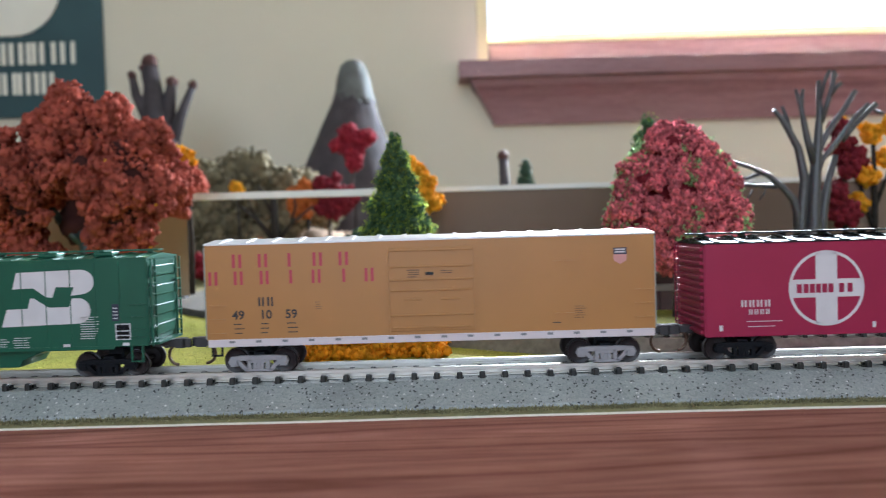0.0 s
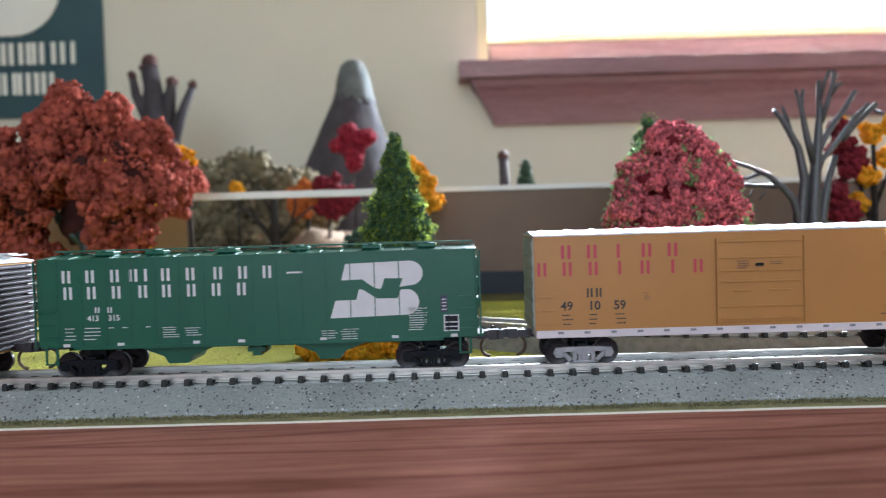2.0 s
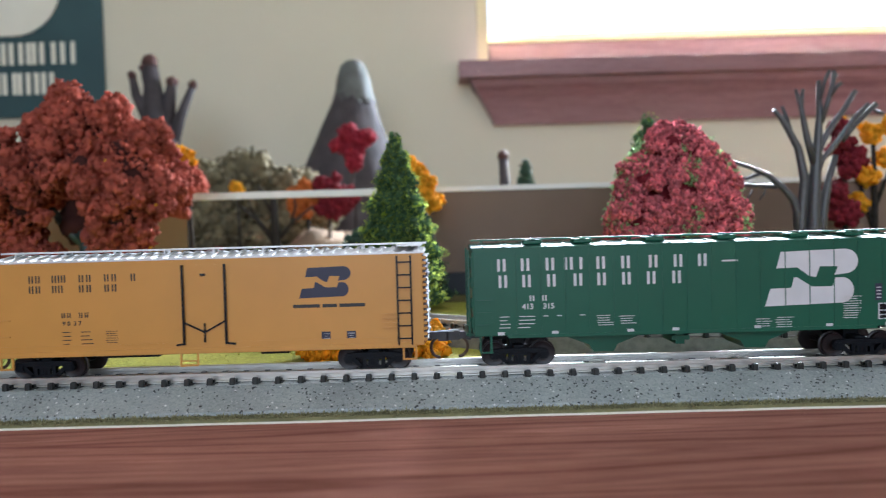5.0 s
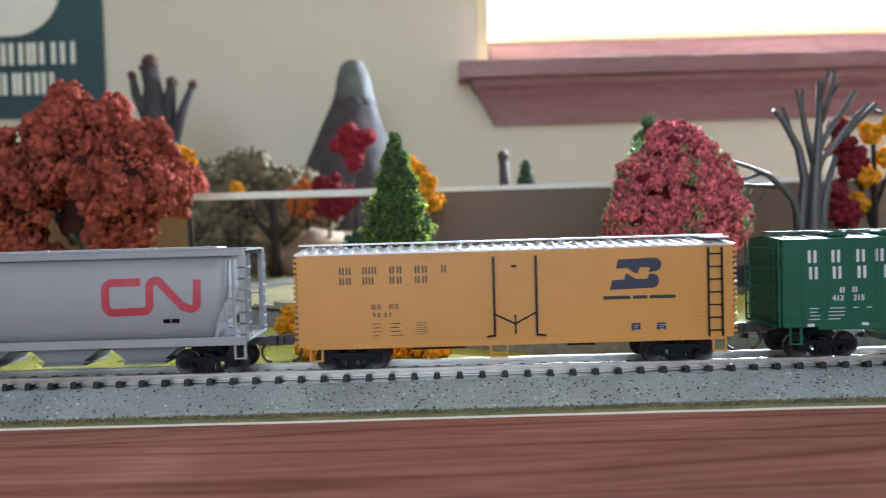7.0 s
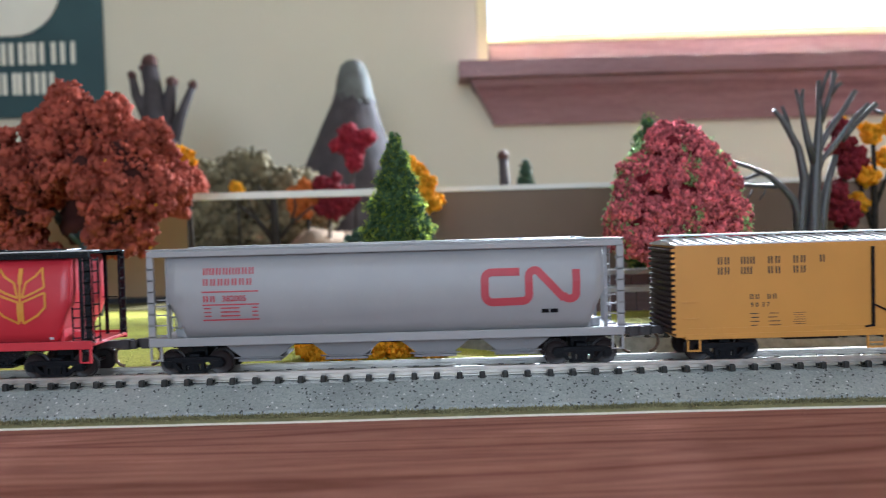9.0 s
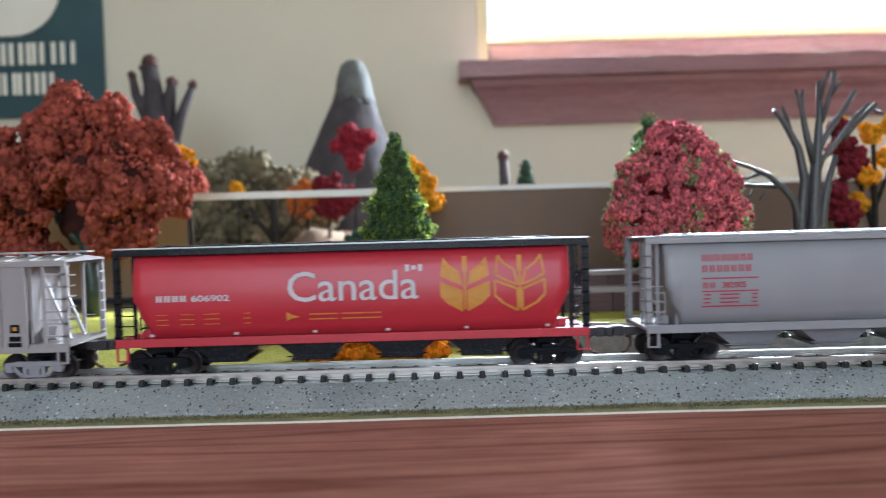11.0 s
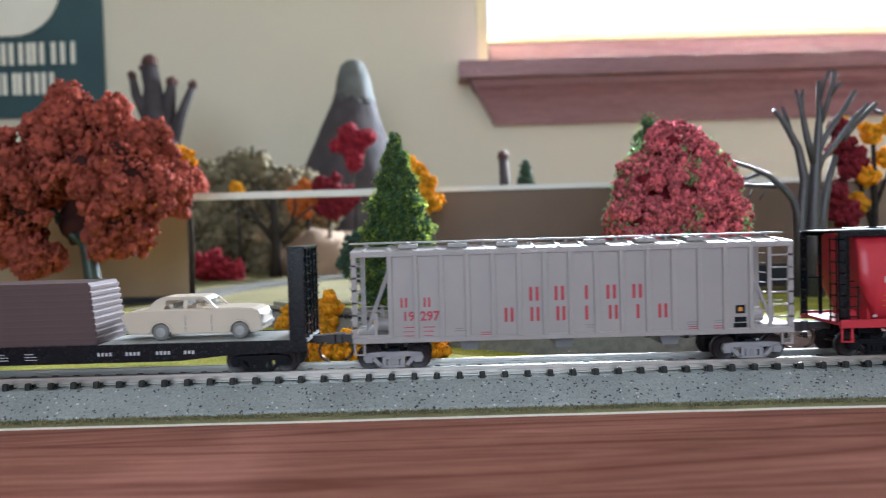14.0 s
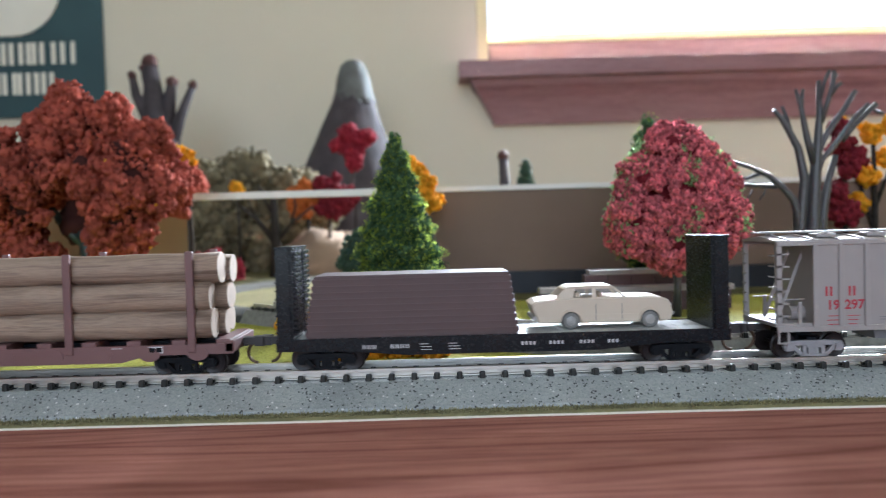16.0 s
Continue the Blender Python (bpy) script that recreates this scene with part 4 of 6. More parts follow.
bare_tree("bare_tree", "leafless dark plastic tree with upright branches", (0.1775, 0.186, GROUND), [
    ([(-0.0088, -0.0, 0), (-0.0068, -0.0002, 0.0342), (-0.0047, -0.0004, 0.0565), (-0.0077, -0.0007, 0.0711), (-0.0124, -0.0009, 0.0798), (-0.0161, -0.0011, 0.0857), (-0.0194, -0.0013, 0.0894)], 0.0034, 0.0010),
    ([(-0.0109, 0.0, 0.0789), (-0.0127, 0.0001, 0.0857), (-0.0147, 0.0002, 0.091)], 0.0014, 0.0009),
    ([(-0.0122, -0.0, 0.0796), (-0.014, -0.0003, 0.0839), (-0.0149, -0.0005, 0.0866)], 0.0011, 0.0009),
    ([(-0.002, 0.0, 0), (-0.0006, 0.0001, 0.0323), (0.0006, 0.0002, 0.0565), (0.002, 0.0003, 0.0711), (0.0032, 0.0004, 0.0857), (0.003, 0.0005, 0.1027)], 0.0050, 0.0011),
    ([(0.0037, 0.0, 0.0828), (0.0074, 0.0002, 0.0934), (0.0096, 0.0004, 0.1002), (0.0105, 0.0006, 0.1075)], 0.0018, 0.0011),
    ([(0.0032, -0.0, 0.0934), (0.0053, -0.0009, 0.1022), (0.0073, -0.0017, 0.1072)], 0.0012, 0.0010),
    ([(0.008, -0.0, 0.0949), (0.011, -0.001, 0.0993), (0.0129, -0.0019, 0.1012)], 0.0012, 0.0011),
    ([(0.0094, 0.0, 0.1002), (0.0106, 0.0007, 0.1033), (0.0119, 0.0013, 0.1059)], 0.0010, 0.0009),
    ([(0.0003, -0.0, 0.0633), (-0.0028, -0.0003, 0.074), (-0.0047, -0.0006, 0.0828), (-0.0062, -0.0009, 0.0905), (-0.0089, -0.0012, 0.0988)], 0.0023, 0.0010),
    ([(-0.0056, -0.0, 0.0886), (-0.0056, -0.0005, 0.0939), (-0.005, -0.0011, 0.0988)], 0.0015, 0.0010),
    ([(0.0019, 0.0, 0.0682), (0.005, 0.0006, 0.0745), (0.01, 0.0012, 0.0818), (0.0161, 0.0018, 0.0896), (0.0216, 0.0024, 0.0978)], 0.0020, 0.0014),
    ([(0.0022, -0.0, 0.0604), (0.0042, -0.0, 0.0653), (0.0118, -0.0001, 0.074), (0.0198, -0.0001, 0.0847), (0.0263, -0.0001, 0.091)], 0.0018, 0.0013),
    ([(0.0137, 0.0, 0.074), (0.0197, 0.0005, 0.0808), (0.0257, 0.001, 0.0866), (0.0309, 0.0015, 0.091)], 0.0015, 0.0015),
    ([(0.0287, -0.0, 0.0881), (0.0311, -0.0, 0.0871), (0.033, -0.0001, 0.0864)], 0.0010, 0.0011),
    ([(0.0019, 0.0, 0), (0.0042, 0.0002, 0.041), (0.0069, 0.0004, 0.0546), (0.0108, 0.0006, 0.0672)], 0.0034, 0.0015),
    ([(-0.0073, -0.0, 0.0177), (-0.0082, -0.0003, 0.041), (-0.0104, -0.0006, 0.0468), (-0.0151, -0.0009, 0.0522), (-0.0217, -0.0012, 0.058), (-0.0294, -0.0015, 0.0619), (-0.0395, -0.0018, 0.0653)], 0.0029, 0.0010),
    ([(-0.0179, 0.0, 0.0531), (-0.0267, 0.0003, 0.0536), (-0.0344, 0.0005, 0.0544)], 0.0015, 0.0009),
    ([(-0.0255, 0.0, 0.0593), (-0.0319, 0.0007, 0.0573), (-0.0377, 0.0015, 0.0575)], 0.0011, 0.0008),
    ([(-0.0292, 0.0, 0.0517), (-0.0309, 0.0, 0.0488), (-0.0325, 0.0001, 0.0468)], 0.0006, 0.0004),
    ([(-0.0228, 0.0, 0.0527), (-0.0237, 0.0005, 0.0495), (-0.0259, 0.001, 0.0468)], 0.0006, 0.0004)], M["bark"])


def shrub(name, label, at, lobes, n, size, material, seed, category="shrub", stem=None):
    t = thing(name, label, category, at)
    if stem:
        bm = bmesh.new()
        for pts, r0, r1 in stem:
            limb(bm, pts, r0, r1)
        part("trunk", bm, M["twig"], t)
    foam("crown", lobes, n, size, material, t, seed)
    return t


trunk_to = lambda h, r: [([(0, 0, 0), (0.001, 0, h * 0.5), (0, 0, h)], r, r * 0.5)]
shrub("autumn_tree", "slim dark crimson foam tree beside bare branches", (0.213, 0.226, GROUND),
      [(0.000, 0, 0.040, 0.0085), (-0.004, 0, 0.050, 0.007), (0.003, 0, 0.065, 0.0065), (0.007, 0, 0.069, 0.004), (-0.001, 0, 0.076, 0.006), (-0.003, 0, 0.086, 0.0045)], 1400,
      0.0016, M["dark_crimson"], 41, "tree", trunk_to(0.08, 0.002))
shrub("autumn_tree", "open golden-yellow foam tree with grey twigs", (0.240, 0.246, GROUND),
      [(-0.009, 0, 0.045, 0.0045), (-0.004, 0, 0.060, 0.0055), (0.008, 0, 0.070, 0.006), (-0.001, 0, 0.083, 0.0058), (0.010, 0, 0.087, 0.005), (-0.016, 0, 0.089, 0.003)],
      900, 0.0016, M["yellow"], 42, "tree",
      trunk_to(0.085, 0.0022) + [([(0, 0, 0.03), (-0.006, 0, 0.05), (-0.008, 0, 0.066)], 0.0012, 0.0007), ([(0, 0, 0.04), (0.008, 0, 0.06), (0.010, 0, 0.08)], 0.0012, 0.0007)])
shrub("autumn_tree", "golden-yellow foam tree behind the conifer", (-0.013, 0.226, GROUND), [(0.0, 0, 0.060, 0.010), (0.005, 0, 0.052, 0.008), (-0.003, 0, 0.068, 0.007)], 700, 0.0015,
      M["yellow"], 43, "tree", trunk_to(0.06, 0.0018))
shrub("autumn_tree", "yellow and rust foam tree peeking out behind", (-0.149, 0.264, GROUND), [(-0.004, 0, 0.0855, 0.0050), (0.0025, 0, 0.082, 0.0044)], 400, 0.0012, M["yellow"], 44, "tree",
      trunk_to(0.08, 0.0018))
shrub("autumn_tree", "small rust-red foam tree behind the large one", (-0.147, 0.266, GROUND), [(-0.001, 0, 0.0715, 0.009), (0.0045, 0, 0.068, 0.0075)], 700, 0.0013, M["rust"], 45, "tree",
      trunk_to(0.066, 0.0018))
for at, lob, sd in (((-0.0335, 0.049, GROUND), [(-0.004, 0, 0.002, 0.0055), (0.004, 0.002, 0.0025, 0.0055), (0.0065, 0, 0.0015, 0.003)], 51),
                    ((-0.0125, 0.050, GROUND), [(-0.0075, 0.001, 0.002, 0.0055), (0.0, 0.002, 0.0028, 0.006), (0.0085, 0, 0.0015, 0.005)], 52),
                    ((-0.014, 0.064, GROUND), [(-0.006, 0.001, 0.003, 0.006), (0.003, 0.002, 0.0045, 0.0065), (0.009, 0, 0.003, 0.005)], 53),
                    ((-0.0565, 0.102, GROUND), [(-0.001, 0, 0.003, 0.0042), (0.001, 0.001, 0.0075, 0.0038), (0.008, 0.001, 0.005, 0.0052), (0.0145, 0, 0.0105, 0.0045), (0.013, 0, 0.004, 0.0048)], 54)):
    shrub("foam_shrub", "low golden-yellow foam shrub on the grass", at, lob, 900, 0.0010, M["yellow"], sd)
shrub("round_shrub", "round dark green shrub beside the conifer", (-0.050, 0.226, GROUND), [(0.006, 0, 0.020, 0.0115), (0.008, 0, 0.029, 0.0115)], 900, 0.0016, M["dark_needle"], 55)

# farther off, seen through the gap between the panels
shrub("foam_shrub", "deep crimson foam shrub on the grass", (-0.181, 0.426, GROUND), [(-0.008, 0, 0.010, 0.011), (0.006, 0, 0.008, 0.009), (-0.002, 0, 0.018, 0.008), (0.016, 0, 0.006, 0.007)], 900, 0.002,
      M["crimson"], 61)
shrub("olive_thicket", "wide dull olive foam thicket", (-0.195, 0.56, GROUND),
      [(-0.050, 0, 0.06, 0.042), (-0.015, 0.01, 0.075, 0.042), (0.020, 0, 0.072, 0.040), (0.055, 0, 0.055, 0.034), (-0.02, -0.01, 0.03, 0.036), (0.02, -0.01, 0.03, 0.03)], 2600, 0.0042, M["olive"], 62)
shrub("foam_shrub", "orange foam clump in the thicket", (-0.118, 0.49, GROUND), [(0, 0, 0.070, 0.012), (-0.008, 0, 0.058, 0.010)], 700, 0.0022, M["orange"], 63, "tree", trunk_to(0.065, 0.002))
shrub("foam_shrub", "dark crimson foam clump in the thicket", (-0.099, 0.485, GROUND), [(0, 0, 0.074, 0.013), (0.013, 0, 0.062, 0.012), (0.004, 0, 0.056, 0.011)], 800, 0.0022, M["dark_crimson"], 64, "tree",
      trunk_to(0.065, 0.002))
shrub("foam_shrub", "small golden foam clump in the thicket", (-0.182, 0.50, GROUND), [(0, 0, 0.076, 0.006)], 250, 0.0018, M["yellow"], 65, "tree", trunk_to(0.075, 0.0016))
shrub("autumn_tree", "bright crimson foam tree before the mountain", (-0.081, 0.53, GROUND), [(-0.003, 0, 0.126, 0.011), (0.009, 0, 0.120, 0.008), (-0.012, 0, 0.116, 0.007), (0.000, 0, 0.108, 0.009), (0.002, 0, 0.098, 0.006), (0.016, 0, 0.124, 0.005)], 900, 0.0022,
      M["crimson"], 66, "tree", trunk_to(0.115, 0.0012))
bare_tree("bare_tree", "small dark bare tree in the clearing", (-0.138, 0.446, GROUND), [
    ([(0, 0, 0), (0.001, 0, 0.03), (0, 0, 0.065)], 0.0062, 0.003), ([(0, 0, 0.03), (-0.014, 0, 0.048), (-0.028, 0, 0.060)], 0.0034, 0.001),
    ([(0.001, 0, 0.028), (0.014, 0, 0.044), (0.032, 0, 0.058)], 0.0024, 0.001), ([(0, 0, 0.05), (-0.008, 0, 0.066), (-0.012, 0, 0.076)], 0.0018, 0.001),
    ([(-0.014, 0, 0.048), (-0.020, 0, 0.062), (-0.022, 0, 0.074)], 0.0014, 0.0008), ([(0.014, 0, 0.044), (0.018, 0, 0.058), (0.016, 0, 0.072)], 0.0014, 0.0008)], M["twig"])
bm = bmesh.new()
cores(bm, [(0, 0, 0, 0.045), (0.03, 0.01, 0, 0.04)], 1.0, 0.2)
for v in bm.verts:
    v.co.z = max(0.0, v.co.z * 0.85)
hill = part("earth_mound", bm, M["earth"])
hill.location = (-0.108, 0.50, GROUND)
tagged(hill, "bare tan earth mound behind the far roadbed", "mound")

# the model mountain and the broken stump behind the panels
bm = bmesh.new()
prof = [(0.0, 0.085), (0.04, 0.070), (0.09, 0.063), (0.14, 0.046), (0.19, 0.0265), (0.215, 0.0165), (0.232, 0.011), (0.2395, 0.003)]
lathe(bm, prof, 40, "z")
bmesh.ops.subdivide_edges(bm, edges=bm.edges, cuts=1)
for v in bm.verts:
    k = 1 + 0.10 * noise.noise(v.co * 40) + 0.05 * noise.noise(v.co * 120)
    v.co.x, v.co.y = v.co.x * k - 0.075 * (0.21 - v.co.z), v.co.y * k
for f in bm.faces:
    f.smooth = True
mtn = thing("model_mountain", "dark grey-brown model mountain with pale grey cap", "model mountain", (-0.102, 0.74, 0.0))
part("slope", bm, M["rock"], mtn)
bm = bmesh.new()
lathe(bm, [(0.180, 0.0270), (0.198, 0.0238), (0.220, 0.0200), (0.235, 0.0145), (0.2405, 0.0090), (0.2425, 0.003)], 40, "z")
for v in bm.verts:
    k = 1 + 0.08 * noise.noise(v.co * 40)
    v.co.x, v.co.y = v.co.x * k, v.co.y * k
    if v.co.z < 0.185:
        v.co.z += 0.016 * math.sin(math.atan2(v.co.y, v.co.x) * 5)
for f in bm.faces:
    f.smooth = True
part("cap", bm, M["snow"], mtn, "pale grey cap")
bare_tree("tree_stump", "dark broken tree trunk with stubby red-tipped branches", (-0.330, 0.73, 0.0), [
    ([(0.010, 0, 0), (0.006, 0, 0.10), (-0.002, 0, 0.155), (-0.009, 0, 0.195), (-0.012, 0, 0.244)], 0.038, 0.0085),
    ([(-0.006, 0, 0.15), (-0.022, 0, 0.19), (-0.030, 0, 0.206), (-0.034, 0, 0.229)], 0.011, 0.0050),
    ([(-0.010, 0, 0.20), (-0.018, 0, 0.225), (-0.020, 0, 0.238)], 0.007, 0.0045),
    ([(0.000, 0, 0.15), (0.008, 0, 0.19), (0.013, 0, 0.220)], 0.014, 0.0064),
    ([(0.006, 0, 0.13), (0.022, 0, 0.180), (0.038, 0, 0.216)], 0.010, 0.0048)], M["rock"], M["red_tip"])
bare_tree("tree_stump", "small dark stump behind the brown panel", (0.063, 0.576, 0.0), [([(0, 0, 0), (0.001, 0, 0.06), (-0.001, 0, 0.108)], 0.008, 0.005)], M["rock"], M["red_tip"])

# ---- the train; lengths on the cars in drawing units of K metres, heights from the rail top ----
HALF = 75.0
CAR_Z = 0.009       # the level from which car heights count
DROP = (CAR_Z - RAIL_TOP) / K
TRAIN = []          # thing, its place along the train
WHEELS = []         # wheel sets, with their place in the bogie
LONG = {}


def rolling(name, label, category, rel, length, at_y=0.0, at_z=0.0):
    car = thing(name, label, category, group="cars of the train")
    LONG[car.name] = length
    TRAIN.append((car, rel + length / 2.0, at_y, at_z))
    return car


def cp(car, name, bm, material, label="", parent=None, smooth=False):
    """A part of a car, given in drawing units from the car's left end."""
    h = LONG[car.name] / 2.0
    for v in bm.verts:
        v.co = ((v.co.x - h) * K, v.co.y * K, v.co.z * K)
    if smooth:
        for f in bm.faces:
            f.smooth = True
    return part(name, bm, material, parent or car, label)


def cbox(car, name, d, material, label="", parent=None, r=0.0):
    bm = bmesh.new()
    if r:
        soft_box(bm, *d, r)
    else:
        bx(bm, *d)
    return cp(car, name, bm, material, label, parent)


def cboxes(car, name, ds, material, label="", parent=None):
    bm = bmesh.new()
    for d in ds:
        bx(bm, *d)
    return cp(car, name, bm, material, label, parent)


def scaled(bm):
    for v in bm.verts:
        v.co *= K
    return bm


def frame_mesh(material):
    bm = bmesh.new()
    poly(bm, [(-54, 22), (-50, 31), (-30, 33), (30, 33), (50, 31), (54, 22), (50, 14), (38, 14), (35, 24), (-35, 24), (-38, 14), (-50, 14)], -4, 4)
    poly(bm, [(-40, 20), (-33, 24), (-18, 8), (-24, 5)], -4, 4)
    poly(bm, [(40, 20), (33, 24), (18, 8), (24, 5)], -4, 4)
    bx(bm, -24, 24, -4, 4, 4.5, 9)
    bx(bm, -20, -13, -4, 4, 9, 25)
    bx(bm, 13, 20, -4, 4, 9, 25)
    for x in (-10, -3.5, 3):
        bx(bm, x, x + 6, -3, 3, 9, 21)
    bx(bm, -13, 13, -5, 3, 20, 26)
    for x in (-44, 44):
        bx(bm, x - 6, x + 6, -6, 0, 17, 27)
    return to_mesh("side_frame", scaled(bm), material)


def wheel_mesh():
    bm = bmesh.new()
    for s in (-1, 1):
        lathe(bm, [(s * 46, 6), (s * 46.5, 15), (s * 47, 17), (s * 48, 21), (s * 40, 21.3), (s * 39, 24), (s * 36.5, 24), (s * 36, 20), (s * 37, 14), (s * 36, 6)], 20)
    lathe(bm, [(-52, 3.2), (52, 3.2)], 8)
    for s in (-1, 1):
        for q in range(4):
            a = q * math.pi / 2
            bx(bm, 11 * math.cos(a) - 1.5, 11 * math.cos(a) + 1.5, s * 46.2 - 0.6, s * 46.2 + 0.6, 11 * math.sin(a) - 1.5, 11 * math.sin(a) + 1.5)
    return to_mesh("wheelset", scaled(bm), M["wheel"])


FRAMES = {k: frame_mesh(M[k]) for k in ("truck_black", "truck_grey")}
WHEEL = wheel_mesh()
bm = bmesh.new()
bx(bm, -9, 9, -56, 56, 18, 33 + DROP * 0.6)
bx(bm, -14, 14, -24, 24, 28, 40 + DROP)
bx(bm, -40, 40, -18, 18, 24, 28)
BOLSTER = to_mesh("truck", scaled(bm), M["truck_black"])


def coupler_meshes():
    bm = bmesh.new()
    bx(bm, -16, 26, -10, 10, 38, 51)
    bx(bm, 24, 43, -14, 6, 35, 53)
    bx(bm, 40, 53, -14, -4, 36, 52)
    bx(bm, 4, 12, -12, 12, 36, 40)
    a = to_mesh("coupler", scaled(bm), M["coupler"])
    bm = bmesh.new()
    tube(bm, [(28 - 18 * math.sin(q), -4, 22 + 19 * math.cos(q)) for q in np.linspace(-0.5, 3.1, 16)], 2.9, 7)
    b = to_mesh("trip_pin", scaled(bm), M["bronze"])
    return a, b


COUPLER, PIN = coupler_meshes()


def running_gear(car, inset, kind):
    n = LONG[car.name]
    for x in (inset, n - inset):
        tr = part("truck", BOLSTER, None, car)
        tr.location.x, tr.location.z = (x - n / 2) * K, -DROP * K
        for s in (-1, 1):
            f = part("side_frame", FRAMES[kind], None, tr)
            f.location.y = s * 60 * K
        for s in (-1, 1):
            w = part("wheelset", WHEEL, None, tr)
            WHEELS.append((w, s * 44 * K, 21 * K))
    for x, turn in ((0, math.pi), (n, 0)):
        c = part("coupler", COUPLER, None, car)
        c.location.x, c.rotation_euler.z = (x - n / 2) * K, turn
        part("trip_pin", PIN, None, c, "curved bronze wire")
    cbox(car, "underframe", (20, n - 20, -14, 14, 36, 50), M["truck_black"])


FACE = -HALF - 0.5


def stirrup(car, x0, x1, z0, z1, material, y=-HALF + 1.0):
    bm = bmesh.new()
    strip(bm, [(x0, z1), (x0, z0), (x1, z0), (x1, z1)], 3.2, y - 1.5, y + 1.5)
    cp(car, "stirrup", bm, material)


def letters(car, centres, z, h, w, material, name="lettering", y=FACE, narrow=()):
    """A printed name as plain bars: two strokes for each character, one for a narrow one."""
    t = max(1.6, w * 0.33)
    ds = []
    for i, x in enumerate(centres):
        for c in ((x,) if i in narrow else (x - w / 2 + t / 2, x + w / 2 - t / 2)):
            ds.append((c - t / 2, c + t / 2, y, y + 0.9, z - h / 2, z + h / 2))
    cboxes(car, name, ds, material)


def rows_of(car, x0, x1, z, n, step, material, h=3.0, y=FACE, name="small_print"):
    g = random.Random(int(x0 * 7 + z))
    cboxes(car, name, [(x0 + g.uniform(0, 3), x1 - g.uniform(0, 0.35) * (x1 - x0), y, y + 0.9, z - i * step - h * 0.36, z - i * step + h * 0.36) for i in range(n)], material)


def words(car, text, x, z, h, material, spread=1.0, y=FACE, bold=0.0, name="numbers", wide=1.0):
    cu = bpy.data.curves.new(name, "FONT")
    cu.body, cu.size, cu.extrude, cu.offset, cu.space_character, cu.resolution_u = text, h / 0.69, 0.4, bold, spread, 3
    tmp = bpy.data.objects.new(name, cu)
    me = bpy.data.meshes.new_from_object(tmp)
    bm = bmesh.new()
    bm.from_mesh(me)
    for v in bm.verts:
        v.co = (x + v.co.x * wide, y + 0.4 - v.co.z, z + v.co.y)
    bpy.data.objects.remove(tmp)
    bpy.data.curves.remove(cu)
    bpy.data.meshes.remove(me)
    cp(car, name, bm, material)


def ladder(car, x0, x1, z0, z1, n, material, y=-HALF - 4, r=1.6):
    lad = cboxes(car, "ladder", [(x0 - r, x0 + r, y - 1, y + 2, z0, z1), (x1 - r, x1 + r, y - 1, y + 2, z0, z1)], material)
    for i in range(n):
        z = z0 + (z1 - z0) * (i + 0.5) / n
        cbox(car, "rung", (x0, x1, y - 0.5, y + 1.5, z - r * 0.8, z + r * 0.8), material, "", lad)


def grabs(car, x0, x1, zs, material, y=-HALF):
    for z in zs:
        cbox(car, "grab_iron", (x0, x1, y - 3, y + 0.2, z - 1, z + 1), material)


def end_wall(car, x, side, z0, z1, n, material, half=HALF, proud=5, teeth=False):
    """A corrugated end: a plate and its ribs."""
    w = cbox(car, "end_wall", (min(x, x + side * 2), max(x, x + side * 2), -half + 1, half - 1, z0, z1), material)
    for i in range(n):
        z = z0 + (z1 - z0) * (i + 0.5) / n
        d = (z1 - z0) / n * 0.27
        cbox(car, "end_rib", (min(x, x + side * (2 + proud)), max(x, x + side * (2 + proud)), -half + (0 if teeth else 6), half - (0 if teeth else 6), z - d, z + d), material, "", w,
             min(d, proud) * 0.5)


def peaked_roof(car, n, z0, z1, half, material, over=2, label=""):
    bm = bmesh.new()
    a = []
    for x in (-over, n + over):
        a.append([bm.verts.new((x, y, z)) for y, z in ((-half - 1, z0), (-half - 1, z0 + 3), (0, z1), (half + 1, z0 + 3), (half + 1, z0))])
    for j in range(5):
        bm.faces.new((a[0][j], a[0][(j + 1) % 5], a[1][(j + 1) % 5], a[1][j]))
    bm.faces.new(a[0]), bm.faces.new(list(reversed(a[1])))
    bmesh.ops.recalc_face_normals(bm, faces=bm.faces)
    return cp(car, "roof", bm, material, label)


def roof_ribs(car, roof, n, z0, z1, half, count, material, w=7, rise=4):
    bm = bmesh.new()
    for s in (-1, 1):
        v = [[bm.verts.new((x, y, z)) for y, z in ((s * half, z0 + 3), (s * half, z0 + 3 + rise * 0.6), (0, z1 + rise), (0, z1))] for x in (-w / 2, w / 2)]
        for j in range(4):
            bm.faces.new((v[0][j], v[0][(j + 1) % 4], v[1][(j + 1) % 4], v[1][j]))
        bm.faces.new(v[0]), bm.faces.new(list(reversed(v[1])))
    bmesh.ops.recalc_face_normals(bm, faces=bm.faces)
    me = to_mesh("roof_rib", scaled(bm), material)
    for i in range(count):
        o = part("roof_rib", me, None, roof)
        o.location.x = (n * (i + 0.5) / count - n / 2) * K


def running_board(car, n, z, material, half=14, over=6):
    b = cbox(car, "running_board", (-over, n + over, -half, half, z, z + 3), material)
    cboxes(car, "board_bracket", [(x - 2, x + 2, -half + 2, half - 2, z - 8, z) for x in np.linspace(20, n - 20, 9)], material, "", b)


def bow(cx, cz, rx, rz, a0, a1):
    return [(cx + rx * math.cos(radians(a)), cz + rz * math.sin(radians(a))) for a in np.linspace(a0, a1, 12)]


